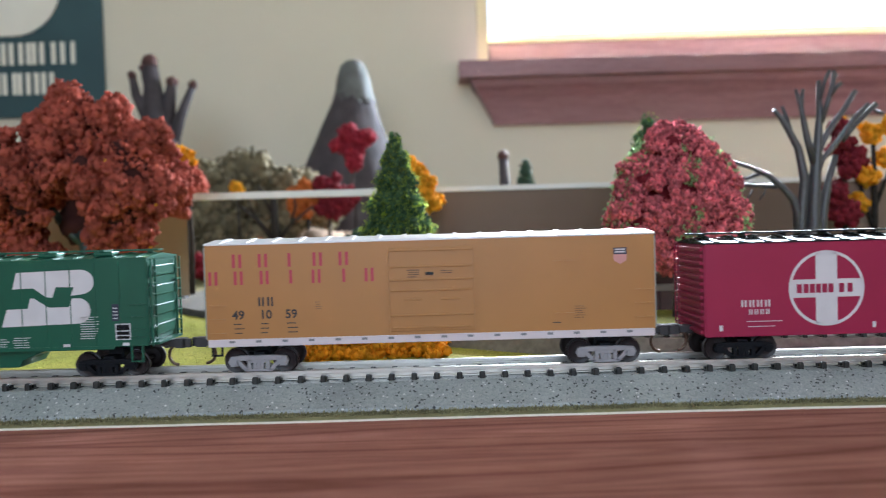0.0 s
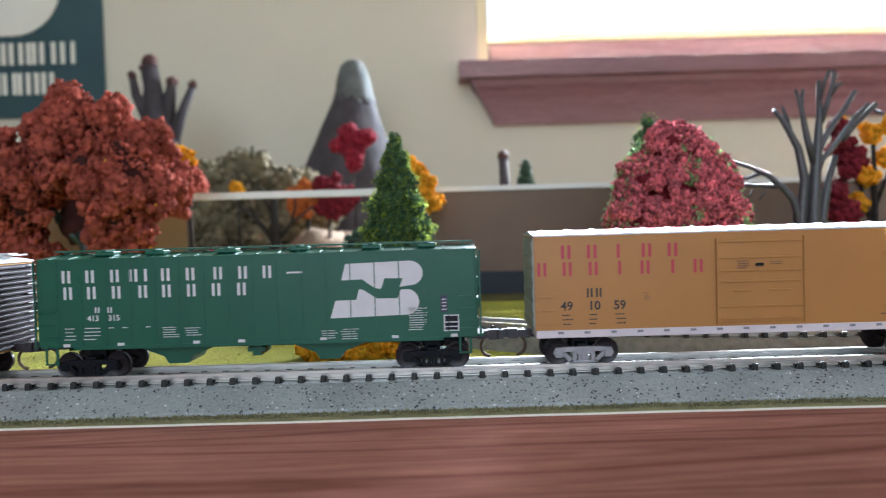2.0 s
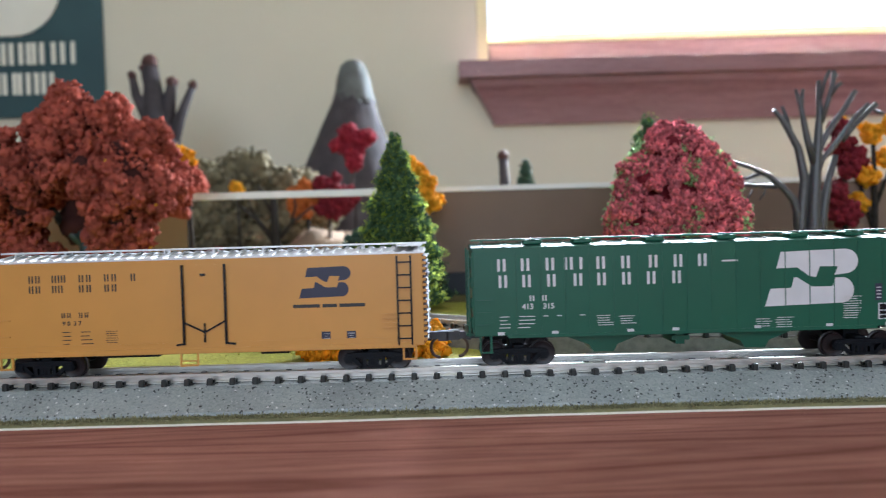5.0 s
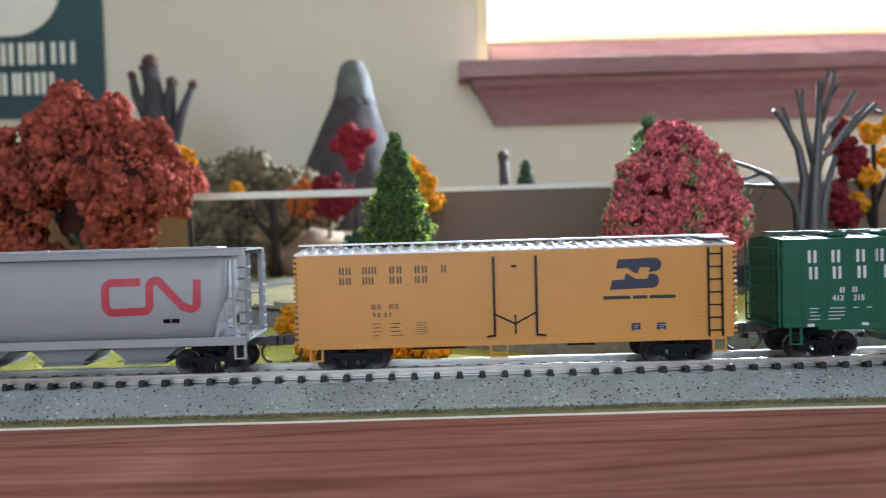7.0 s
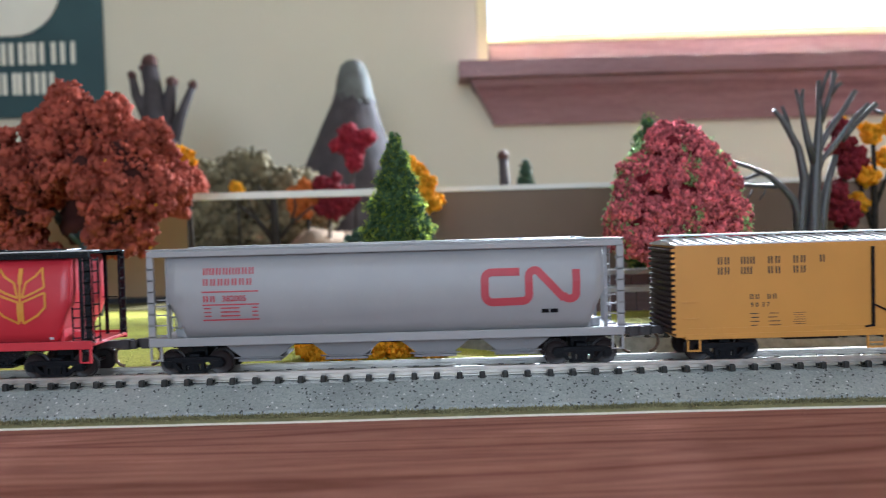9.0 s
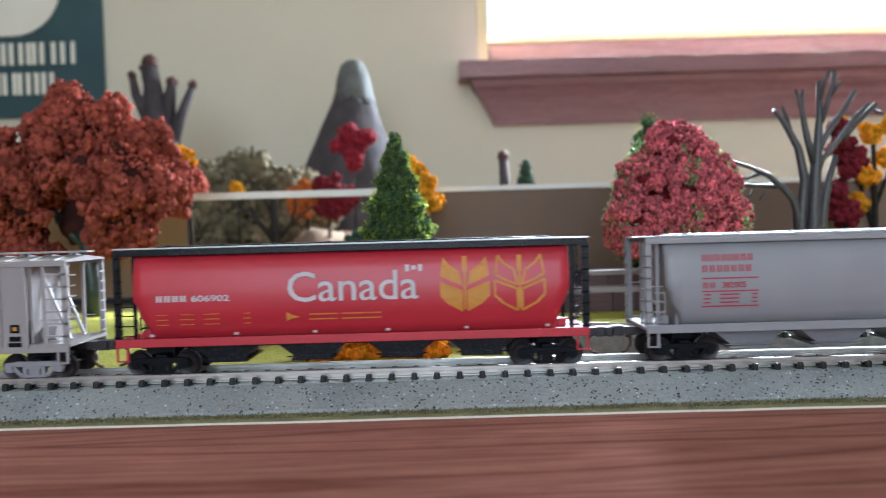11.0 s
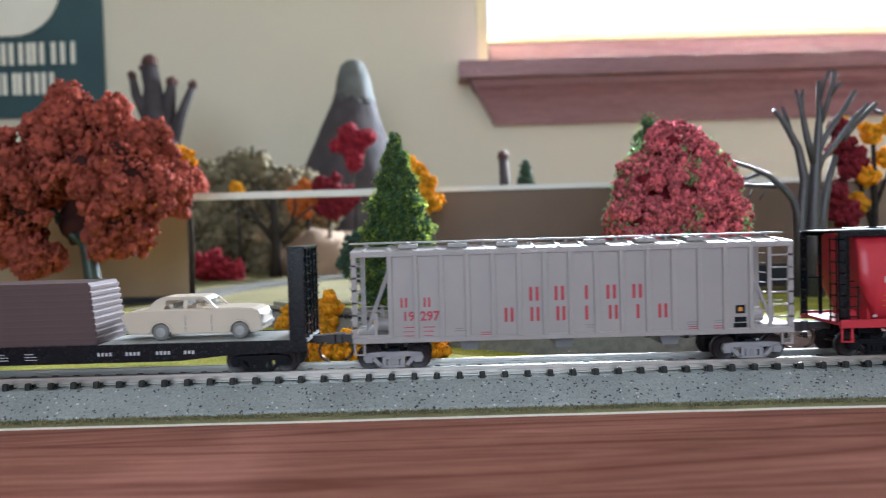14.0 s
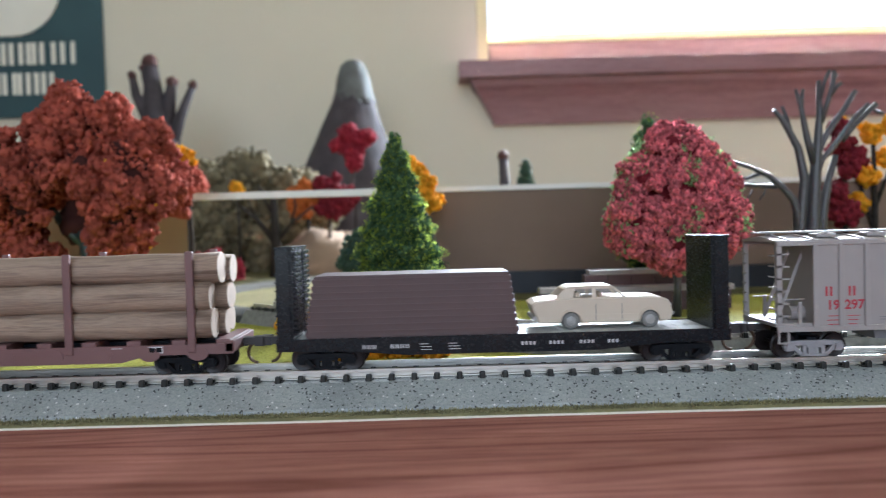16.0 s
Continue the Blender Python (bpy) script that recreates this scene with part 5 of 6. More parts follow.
EMBLEM_TOP = [(29, 96)] + bow(142, 77, 24, 22, 90, -90) + [(124, 53), (130, 68), (98, 69), (91, 50), (80, 52), (58, 68), (21, 67)]
EMBLEM_LOW = [(52, 50), (58, 50), (84, 33), (120, 33), (126, 48)] + bow(136, 26, 22, 23, 75, -80) + [(126, 3), (0, 0), (10, 31), (47, 32)]


def emblem(car, x, z, k, material, y=FACE):
    bm = bmesh.new()
    for pts in (EMBLEM_TOP, EMBLEM_LOW):
        poly(bm, [(x + p * k, z + q * k) for p, q in pts], y, y + 0.9)
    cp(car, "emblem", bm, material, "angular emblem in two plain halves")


# yellow box car
def yellow_box_car():
    n = 797
    car = rolling("box_car", "yellow model box car with silver roof and white sill", "freight car", 0, n)
    cbox(car, "body", (0, n, -HALF, HALF, 56, 225), M["up_yellow"], "", None, 1.5)
    cbox(car, "side_sill", (2, n - 2, -HALF - 2, HALF + 2, 44, 57.5), M["white_sill"], "white side sill", None, 1)
    cboxes(car, "sill_tab", [(x, x + 10, -HALF - 3.2, -HALF - 1.6, 51, 55) for x in range(40, n - 30, 47)], M["grey_dark"])
    rf = peaked_roof(car, n, 224.5, 234, HALF, M["silver"], 1, "bright silver ribbed roof")
    roof_ribs(car, rf, n, 224.5, 234, HALF, 17, M["silver"], 8, 2)
    end_wall(car, 0, -1, 58, 222, 6, M["pale_end"], proud=1.5)
    end_wall(car, n, 1, 58, 222, 6, M["pale_end"], proud=1.5)
    d = cbox(car, "sliding_door", (322, 479, -HALF - 3, -HALF - 0.2, 64, 212), M["up_yellow"], "ribbed yellow sliding door", None, 1)
    for z, x0, x1 in ((207, 326, 475), (178, 330, 470), (155, 326, 475), (136, 330, 470), (92, 326, 475), (70, 330, 470), (120, 352, 384), (120, 416, 452)):
        cbox(car, "door_rib", (x0, x1, -HALF - 5.5, -HALF - 2.8, z - 1.6, z + 1.6), M["up_yellow"], "", d, 0.8)
    for x in (322, 476):
        cbox(car, "door_post", (x, x + 4, -HALF - 6, -HALF - 2.8, 62, 214), M["up_yellow"], "", d)
    rows_of(car, 358, 382, 172, 4, 4, M["letter_black"], 1.8, -HALF - 3.5)
    rows_of(car, 417, 440, 170, 2, 4, M["letter_black"], 1.4, -HALF - 3.5)
    cbox(car, "door_latch", (391, 405, -HALF - 6, -HALF - 2.8, 163, 168), M["black"], "", d)
    letters(car, [57, 103, 150, 200, 246], 196, 24, 17, M["letter_red"], narrow=(2,))
    letters(car, [14, 59, 105, 152, 197, 246, 291], 166, 24, 16, M["letter_red"], narrow=(3, 5))
    letters(car, [98, 114], 123, 16, 10, M["letter_black"])
    for s, x in (("49", 46), ("10", 95), ("59", 140)):
        words(car, s, x, 93, 15, M["letter_black"], bold=0.5)
    for x in (48, 95, 142):
        rows_of(car, x, x + 20, 84, 3, 8, M["letter_black"], 2.4)
    rows_of(car, 652, 675, 62 + 38, 6, 4, M["letter_black"], 1.0)
    rows_of(car, 612, 636, 72, 1, 4, M["letter_black"], 2.0)
    rows_of(car, 192, 206, 120, 4, 4, M["letter_black"], 1.0)
    bm = bmesh.new()
    poly(bm, [(724, 190), (748, 190), (748, 202), (724, 202)], FACE, FACE + 0.9)
    cp(car, "badge", bm, M["navy"], "navy top of a shield badge")
    bm = bmesh.new()
    poly(bm, [(724, 189.8), (748, 189.8), (747, 179), (736, 173), (725, 179)], FACE, FACE + 0.9)
    cp(car, "badge", bm, M["badge_pink"], "rose lower part of a shield badge")
    cboxes(car, "badge_bar", [(727, 745, FACE - 0.4, FACE + 0.3, z, z + 2.4) for z in (193, 197.5)], M["letter_white"])
    for z in (117, 93, 68):
        grabs(car, 7, 34, (z,), M["up_yellow"])
        grabs(car, 762, 795, (z + 10,), M["up_yellow"])
    grabs(car, 620, 655, (181, 88), M["up_yellow"])
    stirrup(car, 9, 26, 29, 46, M["truck_black"])
    running_gear(car, 87, "truck_grey")


def maroon_box_car():
    n = 640
    car = rolling("box_car", "maroon-red model box car with round white emblem", "freight car", 886, n)
    cbox(car, "body", (0, n, -HALF, HALF, 37, 203), M["maroon"], "", None, 1.5)
    rf = peaked_roof(car, n, 202.5, 213, HALF, M["black"], 2, "glossy black ribbed roof")
    roof_ribs(car, rf, n, 202.5, 213, HALF, 14, M["black"], 10, 4)
    running_board(car, n, 219, M["black"], 16)
    end_wall(car, 0, -1, 40, 200, 13, M["maroon"])
    end_wall(car, n, 1, 40, 200, 13, M["maroon"])
    cboxes(car, "end_ladder", [(-9, -7, 52, 74, z, z + 2.4) for z in range(50, 205, 19)] + [(-9, -7, 52, 54, 45, 205), (-9, -7, 72, 74, 45, 205)], M["maroon"])
    c, r = (215, 120), 67
    for k in range(4):
        bm = bmesh.new()
        q = np.linspace(k * math.pi / 2, (k + 1) * math.pi / 2, 14)
        poly(bm, [(c[0] + r * math.cos(a), c[1] + r * math.sin(a)) for a in q] + [(c[0] + (r - 5) * math.cos(a), c[1] + (r - 5) * math.sin(a)) for a in q[::-1]], FACE, FACE + 0.9)
        cp(car, "emblem", bm, M["letter_white"], "white ring segment")
    cboxes(car, "emblem", [(c[0] - 19, c[0] + 19, FACE, FACE + 0.9, c[1] - 62, c[1] + 62), (c[0] - 62, c[0] - 19.2, FACE, FACE + 0.9, c[1] - 16, c[1] + 16),
                           (c[0] + 19.2, c[0] + 62, FACE, FACE + 0.9, c[1] - 16, c[1] + 16)], M["letter_white"], "white cross in the ring")
    cboxes(car, "lettering", [(c[0] + x, c[0] + x + 9, FACE - 0.5, FACE + 0.2, c[1] - 8, c[1] + 8) for x in (-53, -41, -30, -19, -8, 3, 22, 37)], M["maroon"])
    letters(car, [68, 82, 96, 110], 96, 12, 9, M["letter_white"])
    letters(car, [80, 90, 100, 110], 81, 9, 6, M["letter_white"])
    rows_of(car, 72, 150, 64, 2, 9, M["letter_white"], 1.6)
    cboxes(car, "board_mark", [(24, 30, FACE, FACE + 0.9, 48, 58), (296, 302, FACE, FACE + 0.9, 48, 58), (420, 426, FACE, FACE + 0.9, 48, 58)], M["letter_white"])
    d = cbox(car, "sliding_door", (330, 440, -HALF - 3, -HALF - 0.2, 48, 195), M["maroon"], "", None, 1)
    for z in (190, 150, 110, 70):
        cbox(car, "door_rib", (334, 436, -HALF - 5, -HALF - 2.8, z - 1.6, z + 1.6), M["maroon"], "", d)
    running_gear(car, 72, "truck_black")


def green_hopper():
    n = 776
    car = rolling("covered_hopper", "dark green model covered hopper with white emblem", "freight car", -880, n)
    cbox(car, "body", (0, n, -HALF, HALF, 50, 206), M["green"], "", None, 1.5)
    cboxes(car, "side_sill", [(60, n - 60, -HALF - 1, HALF + 1, 46, 52)], M["green"])
    for x in np.arange(34, n - 30, 43.3):
        cbox(car, "panel_seam", (x - 0.9, x + 0.9, -HALF - 0.7, -HALF + 0.2, 53, 203), M["green"])
    rf = peaked_roof(car, n, 204.5, 214, HALF, M["green"], 2, "glossy green roof")
    roof_ribs(car, rf, n, 204.5, 213, HALF, 21, M["green"], 4, 3)
    running_board(car, n, 218, M["green"], 12, 0)
    for x in (110, 200, 330, 460, 590, 690):
        hh = cbox(car, "roof_hatch", (x - 17, x + 17, -52, -20, 211, 219), M["green"], "", None, 2)
        cbox(car, "hatch_clamp", (x - 4, x + 4, -56, -16, 219, 222), M["green"], "", hh)
    end_wall(car, 0, -1, 56, 200, 4, M["green"], proud=3)
    end_wall(car, n, 1, 56, 200, 4, M["green"], proud=3)
    for x, s in ((0, -1), (n, 1)):
        xs = (x + s * 6, x + s * 9) if s > 0 else (x + s * 9, x + s * 6)
        cboxes(car, "end_ladder", [(*xs, -HALF + 2, -HALF + 22, z, z + 2.5) for z in range(60, 200, 20)] + [(*xs, HALF - 22, HALF - 2, z, z + 2.5) for z in range(60, 200, 20)]
               + [(*xs, y, y + 3, 50, 204) for y in (-HALF + 1, -HALF + 21, HALF - 23, HALF - 3)], M["green"])
        cbox(car, "end_platform", (min(x, x + s * 14), max(x, x + s * 14), -60, 60, 50, 54), M["green"])
    for c in (235, 510):
        bm = bmesh.new()
        poly(bm, [(c - 88, 50), (c + 88, 50), (c + 26, 26), (c + 18, 13), (c - 18, 13), (c - 26, 26)], -46, 46)
        cp(car, "hopper_outlet", bm, M["green"], "sloped green discharge hopper")
    cboxes(car, "brake_gear", [(368, 384, -40, 40, 22, 50), (360, 392, -44, -30, 30, 38)], M["green"])
    stirrup(car, 11, 30, 21, 52, M["green"])
    stirrup(car, n - 30, n - 11, 23, 52, M["green"])
    letters(car, [51, 93, 137, 170, 192, 227, 271, 320, 364, 407], 176, 22, 15, M["letter_white"], narrow=(4,))
    letters(car, [53, 95, 139, 186, 228, 272, 316, 361], 147, 22, 15, M["letter_white"])
    cbox(car, "lettering", (442, 470, FACE, FACE + 0.9, 172, 175), M["letter_white"])
    letters(car, [104, 126], 116, 10, 8, M["letter_white"])
    words(car, "413", 86, 97, 9.5, M["letter_white"], bold=0.3)
    words(car, "315", 123, 97, 9.5, M["letter_white"], bold=0.3)
    for x, w, k in ((44, 22, 4), (78, 32, 4), (122, 12, 1), (146, 12, 1), (188, 12, 1)):
        rows_of(car, x, x + w, 84, k, 6.5, M["letter_white"], 2)
    for x, z, k in ((217, 82, 5), (258, 80, 4), (500, 68, 4), (535, 70, 5), (655, 104, 10)):
        rows_of(car, x, x + 34, z, k, 4.2, M["letter_white"], 1.6)
    for x in (42, 138, 272, 352, 498, 625, 730):
        cbox(car, "reflector", (x, x + 12, FACE, FACE + 0.9, 51.5, 57), M["letter_white"])
    emblem(car, 517, 90, 1.0, M["letter_white"])
    cboxes(car, "notice_frame", [(718, 745, FACE, FACE + 0.6, 62, 91)], M["letter_white"])
    cboxes(car, "notice", [(720, 743, FACE - 0.5, FACE + 0.3, 64, 69), (720, 743, FACE - 0.5, FACE + 0.3, 71, 77), (720, 743, FACE - 0.5, FACE + 0.3, 79, 89)], M["black"])
    cbox(car, "notice", (713, 725, FACE, FACE + 0.6, 96, 126), M["navy"])
    cboxes(car, "small_print", [(715, 723, FACE - 0.5, FACE + 0.3, z, z + 1.6) for z in (100, 106, 112, 118)], M["letter_white"])
    grabs(car, 6, 30, (114, 92, 70), M["green"])
    grabs(car, n - 30, n - 6, (124, 102, 80, 66), M["green"])
    running_gear(car, 80, "truck_black")


def yellow_reefer():
    n = 774
    car = rolling("refrigerator_car", "yellow model refrigerator car with silver corrugated roof", "freight car", -1743, n)
    cbox(car, "body", (0, n, -HALF, HALF, 38, 202), M["reefer"], "", None, 1.2)
    cbox(car, "side_sill", (16, n - 16, -HALF - 1.5, HALF + 1.5, 34, 44), M["reefer"], "", None, 1)
    cboxes(car, "sill_seam", [(20, n - 20, -HALF - 1, -HALF + 0.3, 52, 54), (20, 330, -HALF - 1, -HALF + 0.3, 196, 198)], M["reefer"])
    rf = peaked_roof(car, n, 201.5, 211, HALF, M["silver"], 3, "bright silver corrugated roof")
    roof_ribs(car, rf, n, 201.5, 211, HALF, 36, M["silver"], 7, 4)
    running_board(car, n, 217, M["silver"], 15)
    cbox(car, "roof_walk", (n - 46, n - 2, -62, 62, 214, 217), M["silver"])
    for x, s in ((0, -1), (n, 1)):
        end_wall(car, x, s, 42, 198, 16, M["dark_end"], proud=6)
        z = 46
        while z < 196:
            cbox(car, "corner_tooth", (min(x, x + s * 6), max(x, x + s * 6), -HALF, -HALF + 5, z, z + 5), M["reefer"])
            z += 9.7
    cboxes(car, "end_ladder", [(n + 7, n + 10, 40, 68, z, z + 2.4) for z in range(50, 200, 18)], M["silver"])
    ladder(car, 729, 753, 40, 198, 7, M["black"])
    for x in (349, 424):
        cbox(car, "door_bar", (x - 2, x + 2, -HALF - 5, -HALF - 1, 50, 192), M["black"], "black vertical door rod")
    d = cbox(car, "plug_door", (354, 420, -HALF - 1.2, -HALF + 0.3, 52, 192), M["reefer"], "yellow plug door with black rods")
    bm = bmesh.new()
    strip(bm, [(351, 89), (386, 72), (422, 91)], 3, -HALF - 4, -HALF - 1)
    strip(bm, [(386, 54), (386, 88)], 3, -HALF - 4.2, -HALF - 1)
    strip(bm, [(349, 52), (335, 50)], 3.4, -HALF - 4, -HALF - 1)
    strip(bm, [(424, 52), (440, 50)], 3.4, -HALF - 4, -HALF - 1)
    cp(car, "door_latch", bm, M["black"], "black door latch", d)
    rows_of(car, 358, 380, 135, 3, 5, M["letter_black"], 1.6)
    rows_of(car, 392, 414, 135, 2, 5, M["letter_black"], 1.6)
    cbox(car, "door_knob", (380, 390, -HALF - 3, -HALF, 172, 176), M["black"], "", d)
    letters(car, [80, 92, 121, 132, 140, 169, 182, 214, 227, 261], 173, 13, 8, M["letter_black"], narrow=(4,))
    letters(car, [80, 92, 121, 132, 169, 182, 214, 227], 155, 13, 8, M["letter_black"])
    letters(car, [135, 145, 166, 176], 108, 9, 6, M["letter_black"])
    words(car, "9 0  3 7", 133, 90, 7.5, M["letter_black"], bold=0.2)
    for x, w, k in ((131, 18, 4), (163, 24, 4), (208, 24, 6)):
        rows_of(car, x, x + w, 78, k, 7 if k < 5 else 4, M["letter_black"], 2 if k < 5 else 1.2)
    emblem(car, 554, 127, 0.56, M["navy"])
    for x, w in ((543, 48), (595, 26), (625, 46)):
        cbox(car, "lettering", (x + 0, x + w, FACE, FACE + 0.9, 110, 116), M["letter_black"])
    for x in (592, 637):
        cboxes(car, "notice", [(x, x + 16, FACE, FACE + 0.7, 53, 67)], M["navy"])
        rows_of(car, x + 2, x + 15, 63, 3, 4, M["letter_white"], 1.0, FACE - 0.4)
    grabs(car, 12, 40, (101, 72), M["reefer"])
    grabs(car, 702, 724, (95, 87, 79, 71), M["reefer"])
    for x0, x1, z0 in ((21, 42, 14), (n - 37, n - 15, 14), (341, 371, 13)):
        stirrup(car, x0, x1, z0, 38, M["reefer"])
    cbox(car, "step", (343, 369, -HALF, -HALF + 3, 20, 22), M["reefer"])
    for x0, x1 in ((200, 296), (480, 530)):
        cbox(car, "brake_gear", (x0, x1, -60, -20, 28, 36), M["truck_black"])
    running_gear(car, 92, "truck_black")


SECTION = [(0.0, 44), (58, 46), (66, 58), (74, 80), (79, 112), (79, 145), (75, 178), (66, 205), (50, 214), (0, 215)]


def round_hopper(name, label, rel, n, paint, frame_paint, sill_paint, out_paint, top):
    car = rolling(name, label, "freight car", rel, n)
    bm = bmesh.new()
    half = [(y, min(z, top - 4)) for y, z in SECTION]
    loop = [(-y, z) for y, z in half[1:]] + [(y, z) for y, z in reversed(half[1:-1])]
    rows = []
    for x, low in ((34, 150), (36, 130), (52, 92), (66, 58), (n - 66, 58), (n - 52, 92), (n - 36, 130), (n - 34, 150)):
        k = 0.95 if x in (34, n - 34) else 1.0
        rows.append([bm.verts.new((x, y * k, max(z, low))) for y, z in loop])
    for a, b in zip(rows, rows[1:]):
        for j in range(len(loop)):
            f = bm.faces.new((a[j], b[j], b[(j + 1) % len(loop)], a[(j + 1) % len(loop)]))
            f.smooth = True
    bm.faces.new(rows[0]), bm.faces.new(list(reversed(rows[-1])))
    bmesh.ops.recalc_face_normals(bm, faces=bm.faces)
    cp(car, "body", bm, paint, "smooth rounded hopper body")
    for s in (-1, 1):
        cbox(car, "side_sill", (0, n, s * 74 - 3, s * 74 + 3, 47, 62), sill_paint, "", None, 1)
        cbox(car, "top_rail", (0, n, s * 72 - 4, s * 72 + 4, top - 12, top - 2), frame_paint, "", None, 1)
    cbox(car, "roof", (2, n - 2, -68, 68, top - 4, top - 0.5), frame_paint)
    cbox(car, "running_board", (-4, n + 4, -66, -40, top, top + 2), M["silver"] if frame_paint is M["black"] else frame_paint, "pale roof walkway")
    cbox(car, "roof_trough", (60, n - 60, -30, 30, top - 0.5, top + 4), frame_paint, "", None, 1)
    for x in range(80, n - 60, 97):
        cbox(car, "hatch_lock", (x, x + 9, -34, -28, top, top + 6), frame_paint)
    for x, s in ((0, 1), (n, -1)):
        def q(a, b):
            return (x + s * a, x + s * b) if s > 0 else (x + s * b, x + s * a)
        cbox(car, "end_platform", (*q(-2, 62), -72, 72, 52, 58), sill_paint, "", None, 1)
        cbox(car, "slope_sheet", (*q(56, 62), -60, 60, 56, 110), paint)
        cboxes(car, "end_post", [(*q(0, 11), y - 3, y + 3, 56, top - 10) for y in (-71, 71)] + [(*q(24, 30), y - 2, y + 2, 56, top - 10) for y in (-50, 50)], frame_paint)
        lad = cboxes(car, "end_ladder", [(*q(-3, -1), y, y + 2, 56, top - 10) for y in (-68, -46, 44, 66)], frame_paint)
        for z in range(64, int(top) - 16, 20):
            cboxes(car, "rung", [(*q(-4, -1), -68, -44, z, z + 2.4), (*q(-4, -1), 44, 68, z, z + 2.4), (*q(0, 14), -74, -71, z, z + 2)], frame_paint, "", lad)
        cboxes(car, "side_ladder", [(*q(14, 34), -73, -71, z, z + 2.2) for z in (66, 84, 102, 118)] + [(*q(33, 35), -73, -70, 58, 122)], frame_paint)
        cboxes(car, "hand_rail", [(*q(8, 50), -56, -54, 128, 130), (*q(8, 50), 54, 56, 128, 130)], frame_paint)
        cbox(car, "brake_cylinder", (*q(34, 52), -36, -10, 58, 74), sill_paint, "", None, 3)
        stirrup(car, *q(3, 21), 23, 52, sill_paint)
    for c in (190, 345, 505, 650):
        bm = bmesh.new()
        c2 = c * n / 840
        poly(bm, [(c2 - 70, 50), (c2 + 70, 50), (c2 + 30, 18), (c2 - 30, 18)], -52, 52)
        h = cp(car, "hopper_outlet", bm, out_paint, "sloped discharge hopper")
        cboxes(car, "outlet_gate", [(c2 - 38, c2 + 38, -56, 56, 14, 18), (c2 - 46, c2 + 46, -57, -53, 20, 22)], out_paint, "", h)
    running_gear(car, 73, "truck_black")
    return car


def side_at(z):
    for (y0, z0), (y1, z1) in zip(SECTION, SECTION[1:]):
        if z0 <= z <= z1 and z1 > z0:
            return -(y0 + (y1 - y0) * (z - z0) / (z1 - z0)) - 1.1
    return -80.1


def wrap(ob_bm):
    """Lay a flat print onto the rounded side."""
    bmesh.ops.subdivide_edges(ob_bm, edges=[e for e in ob_bm.edges if abs(e.verts[0].co.z - e.verts[1].co.z) > 12], cuts=3)
    for v in ob_bm.verts:
        v.co.y = side_at(v.co.z) + (v.co.y - FACE)
    return ob_bm


def wrapped_boxes(car, name, ds, material, label=""):
    bm = bmesh.new()
    for x0, x1, z0, z1 in ds:
        bx(bm, x0, x1, FACE, FACE + 0.9, z0, z1)
    return cp(car, name, wrap(bm), material, label)


def grey_round_hopper():
    car = round_hopper("cylindrical_hopper", "pale grey model cylindrical hopper with red line emblem", -2679, 844, M["grey"], M["grey"], M["grey"], M["grey_dark"], 218)

    def arc(cx, cz, r, a0, a1):
        return [(cx + r * math.cos(math.radians(a)), cz + r * math.sin(math.radians(a))) for a in np.linspace(a0, a1, 6)]
    path = [(660, 164)] + arc(610, 152, 12, 90, 180) + arc(612, 125, 14, 180, 270) + arc(664, 124, 12, 270, 360) + [(676, 150)] + arc(687, 155, 11, 180, 60)
    path += [(715, 140), (735, 118)] + arc(748, 126, 12, 220, 340) + [(760, 140), (760, 166)]
    fine = []
    for a, b in zip(path, path[1:]):
        k = max(1, int(math.hypot(b[0] - a[0], b[1] - a[1]) / 4))
        fine += [(a[0] + (b[0] - a[0]) * i / k, a[1] + (b[1] - a[1]) * i / k) for i in range(k)]
    fine.append(path[-1])
    bm = bmesh.new()
    strip(bm, fine, 14, FACE, FACE + 0.9)
    for v in bm.verts:
        v.co.y = side_at(v.co.z) + (v.co.y - FACE)
    cp(car, "emblem", bm, M["letter_red"], "red continuous-line emblem")
    for z, xs in ((179, (100, 111, 123, 135, 146, 157, 169, 181)), (160, (100, 113, 126, 138, 151, 164, 177))):
        wrapped_boxes(car, "lettering", [(x + k, x + k + 3.0, z - 6, z + 6) for x in xs for k in (0, 5.4)], M["letter_red"])
    wrapped_boxes(car, "lettering", [(x + k, x + k + 3.0, 125, 136) for x in (100, 112) for k in (0, 5.4)], M["letter_red"])
    words(car, "382005", 133, 126, 10, M["letter_red"], y=side_at(131) - 0.3, bold=0.3)
    wrapped_boxes(car, "printed_line", [(98, 198, z - 1.2, z + 1.2) for z in (143, 120, 93)], M["letter_red"])
    wrapped_boxes(car, "small_print", [(x, x + w, z - 1.2, z + 1.2) for z in (114, 107, 100) for x, w in ((101, 12), (130, 34), (186, 10))], M["letter_red"])
    wrapped_boxes(car, "notice", [(698, 711, 90, 97), (713, 727, 90, 97)], M["black"])


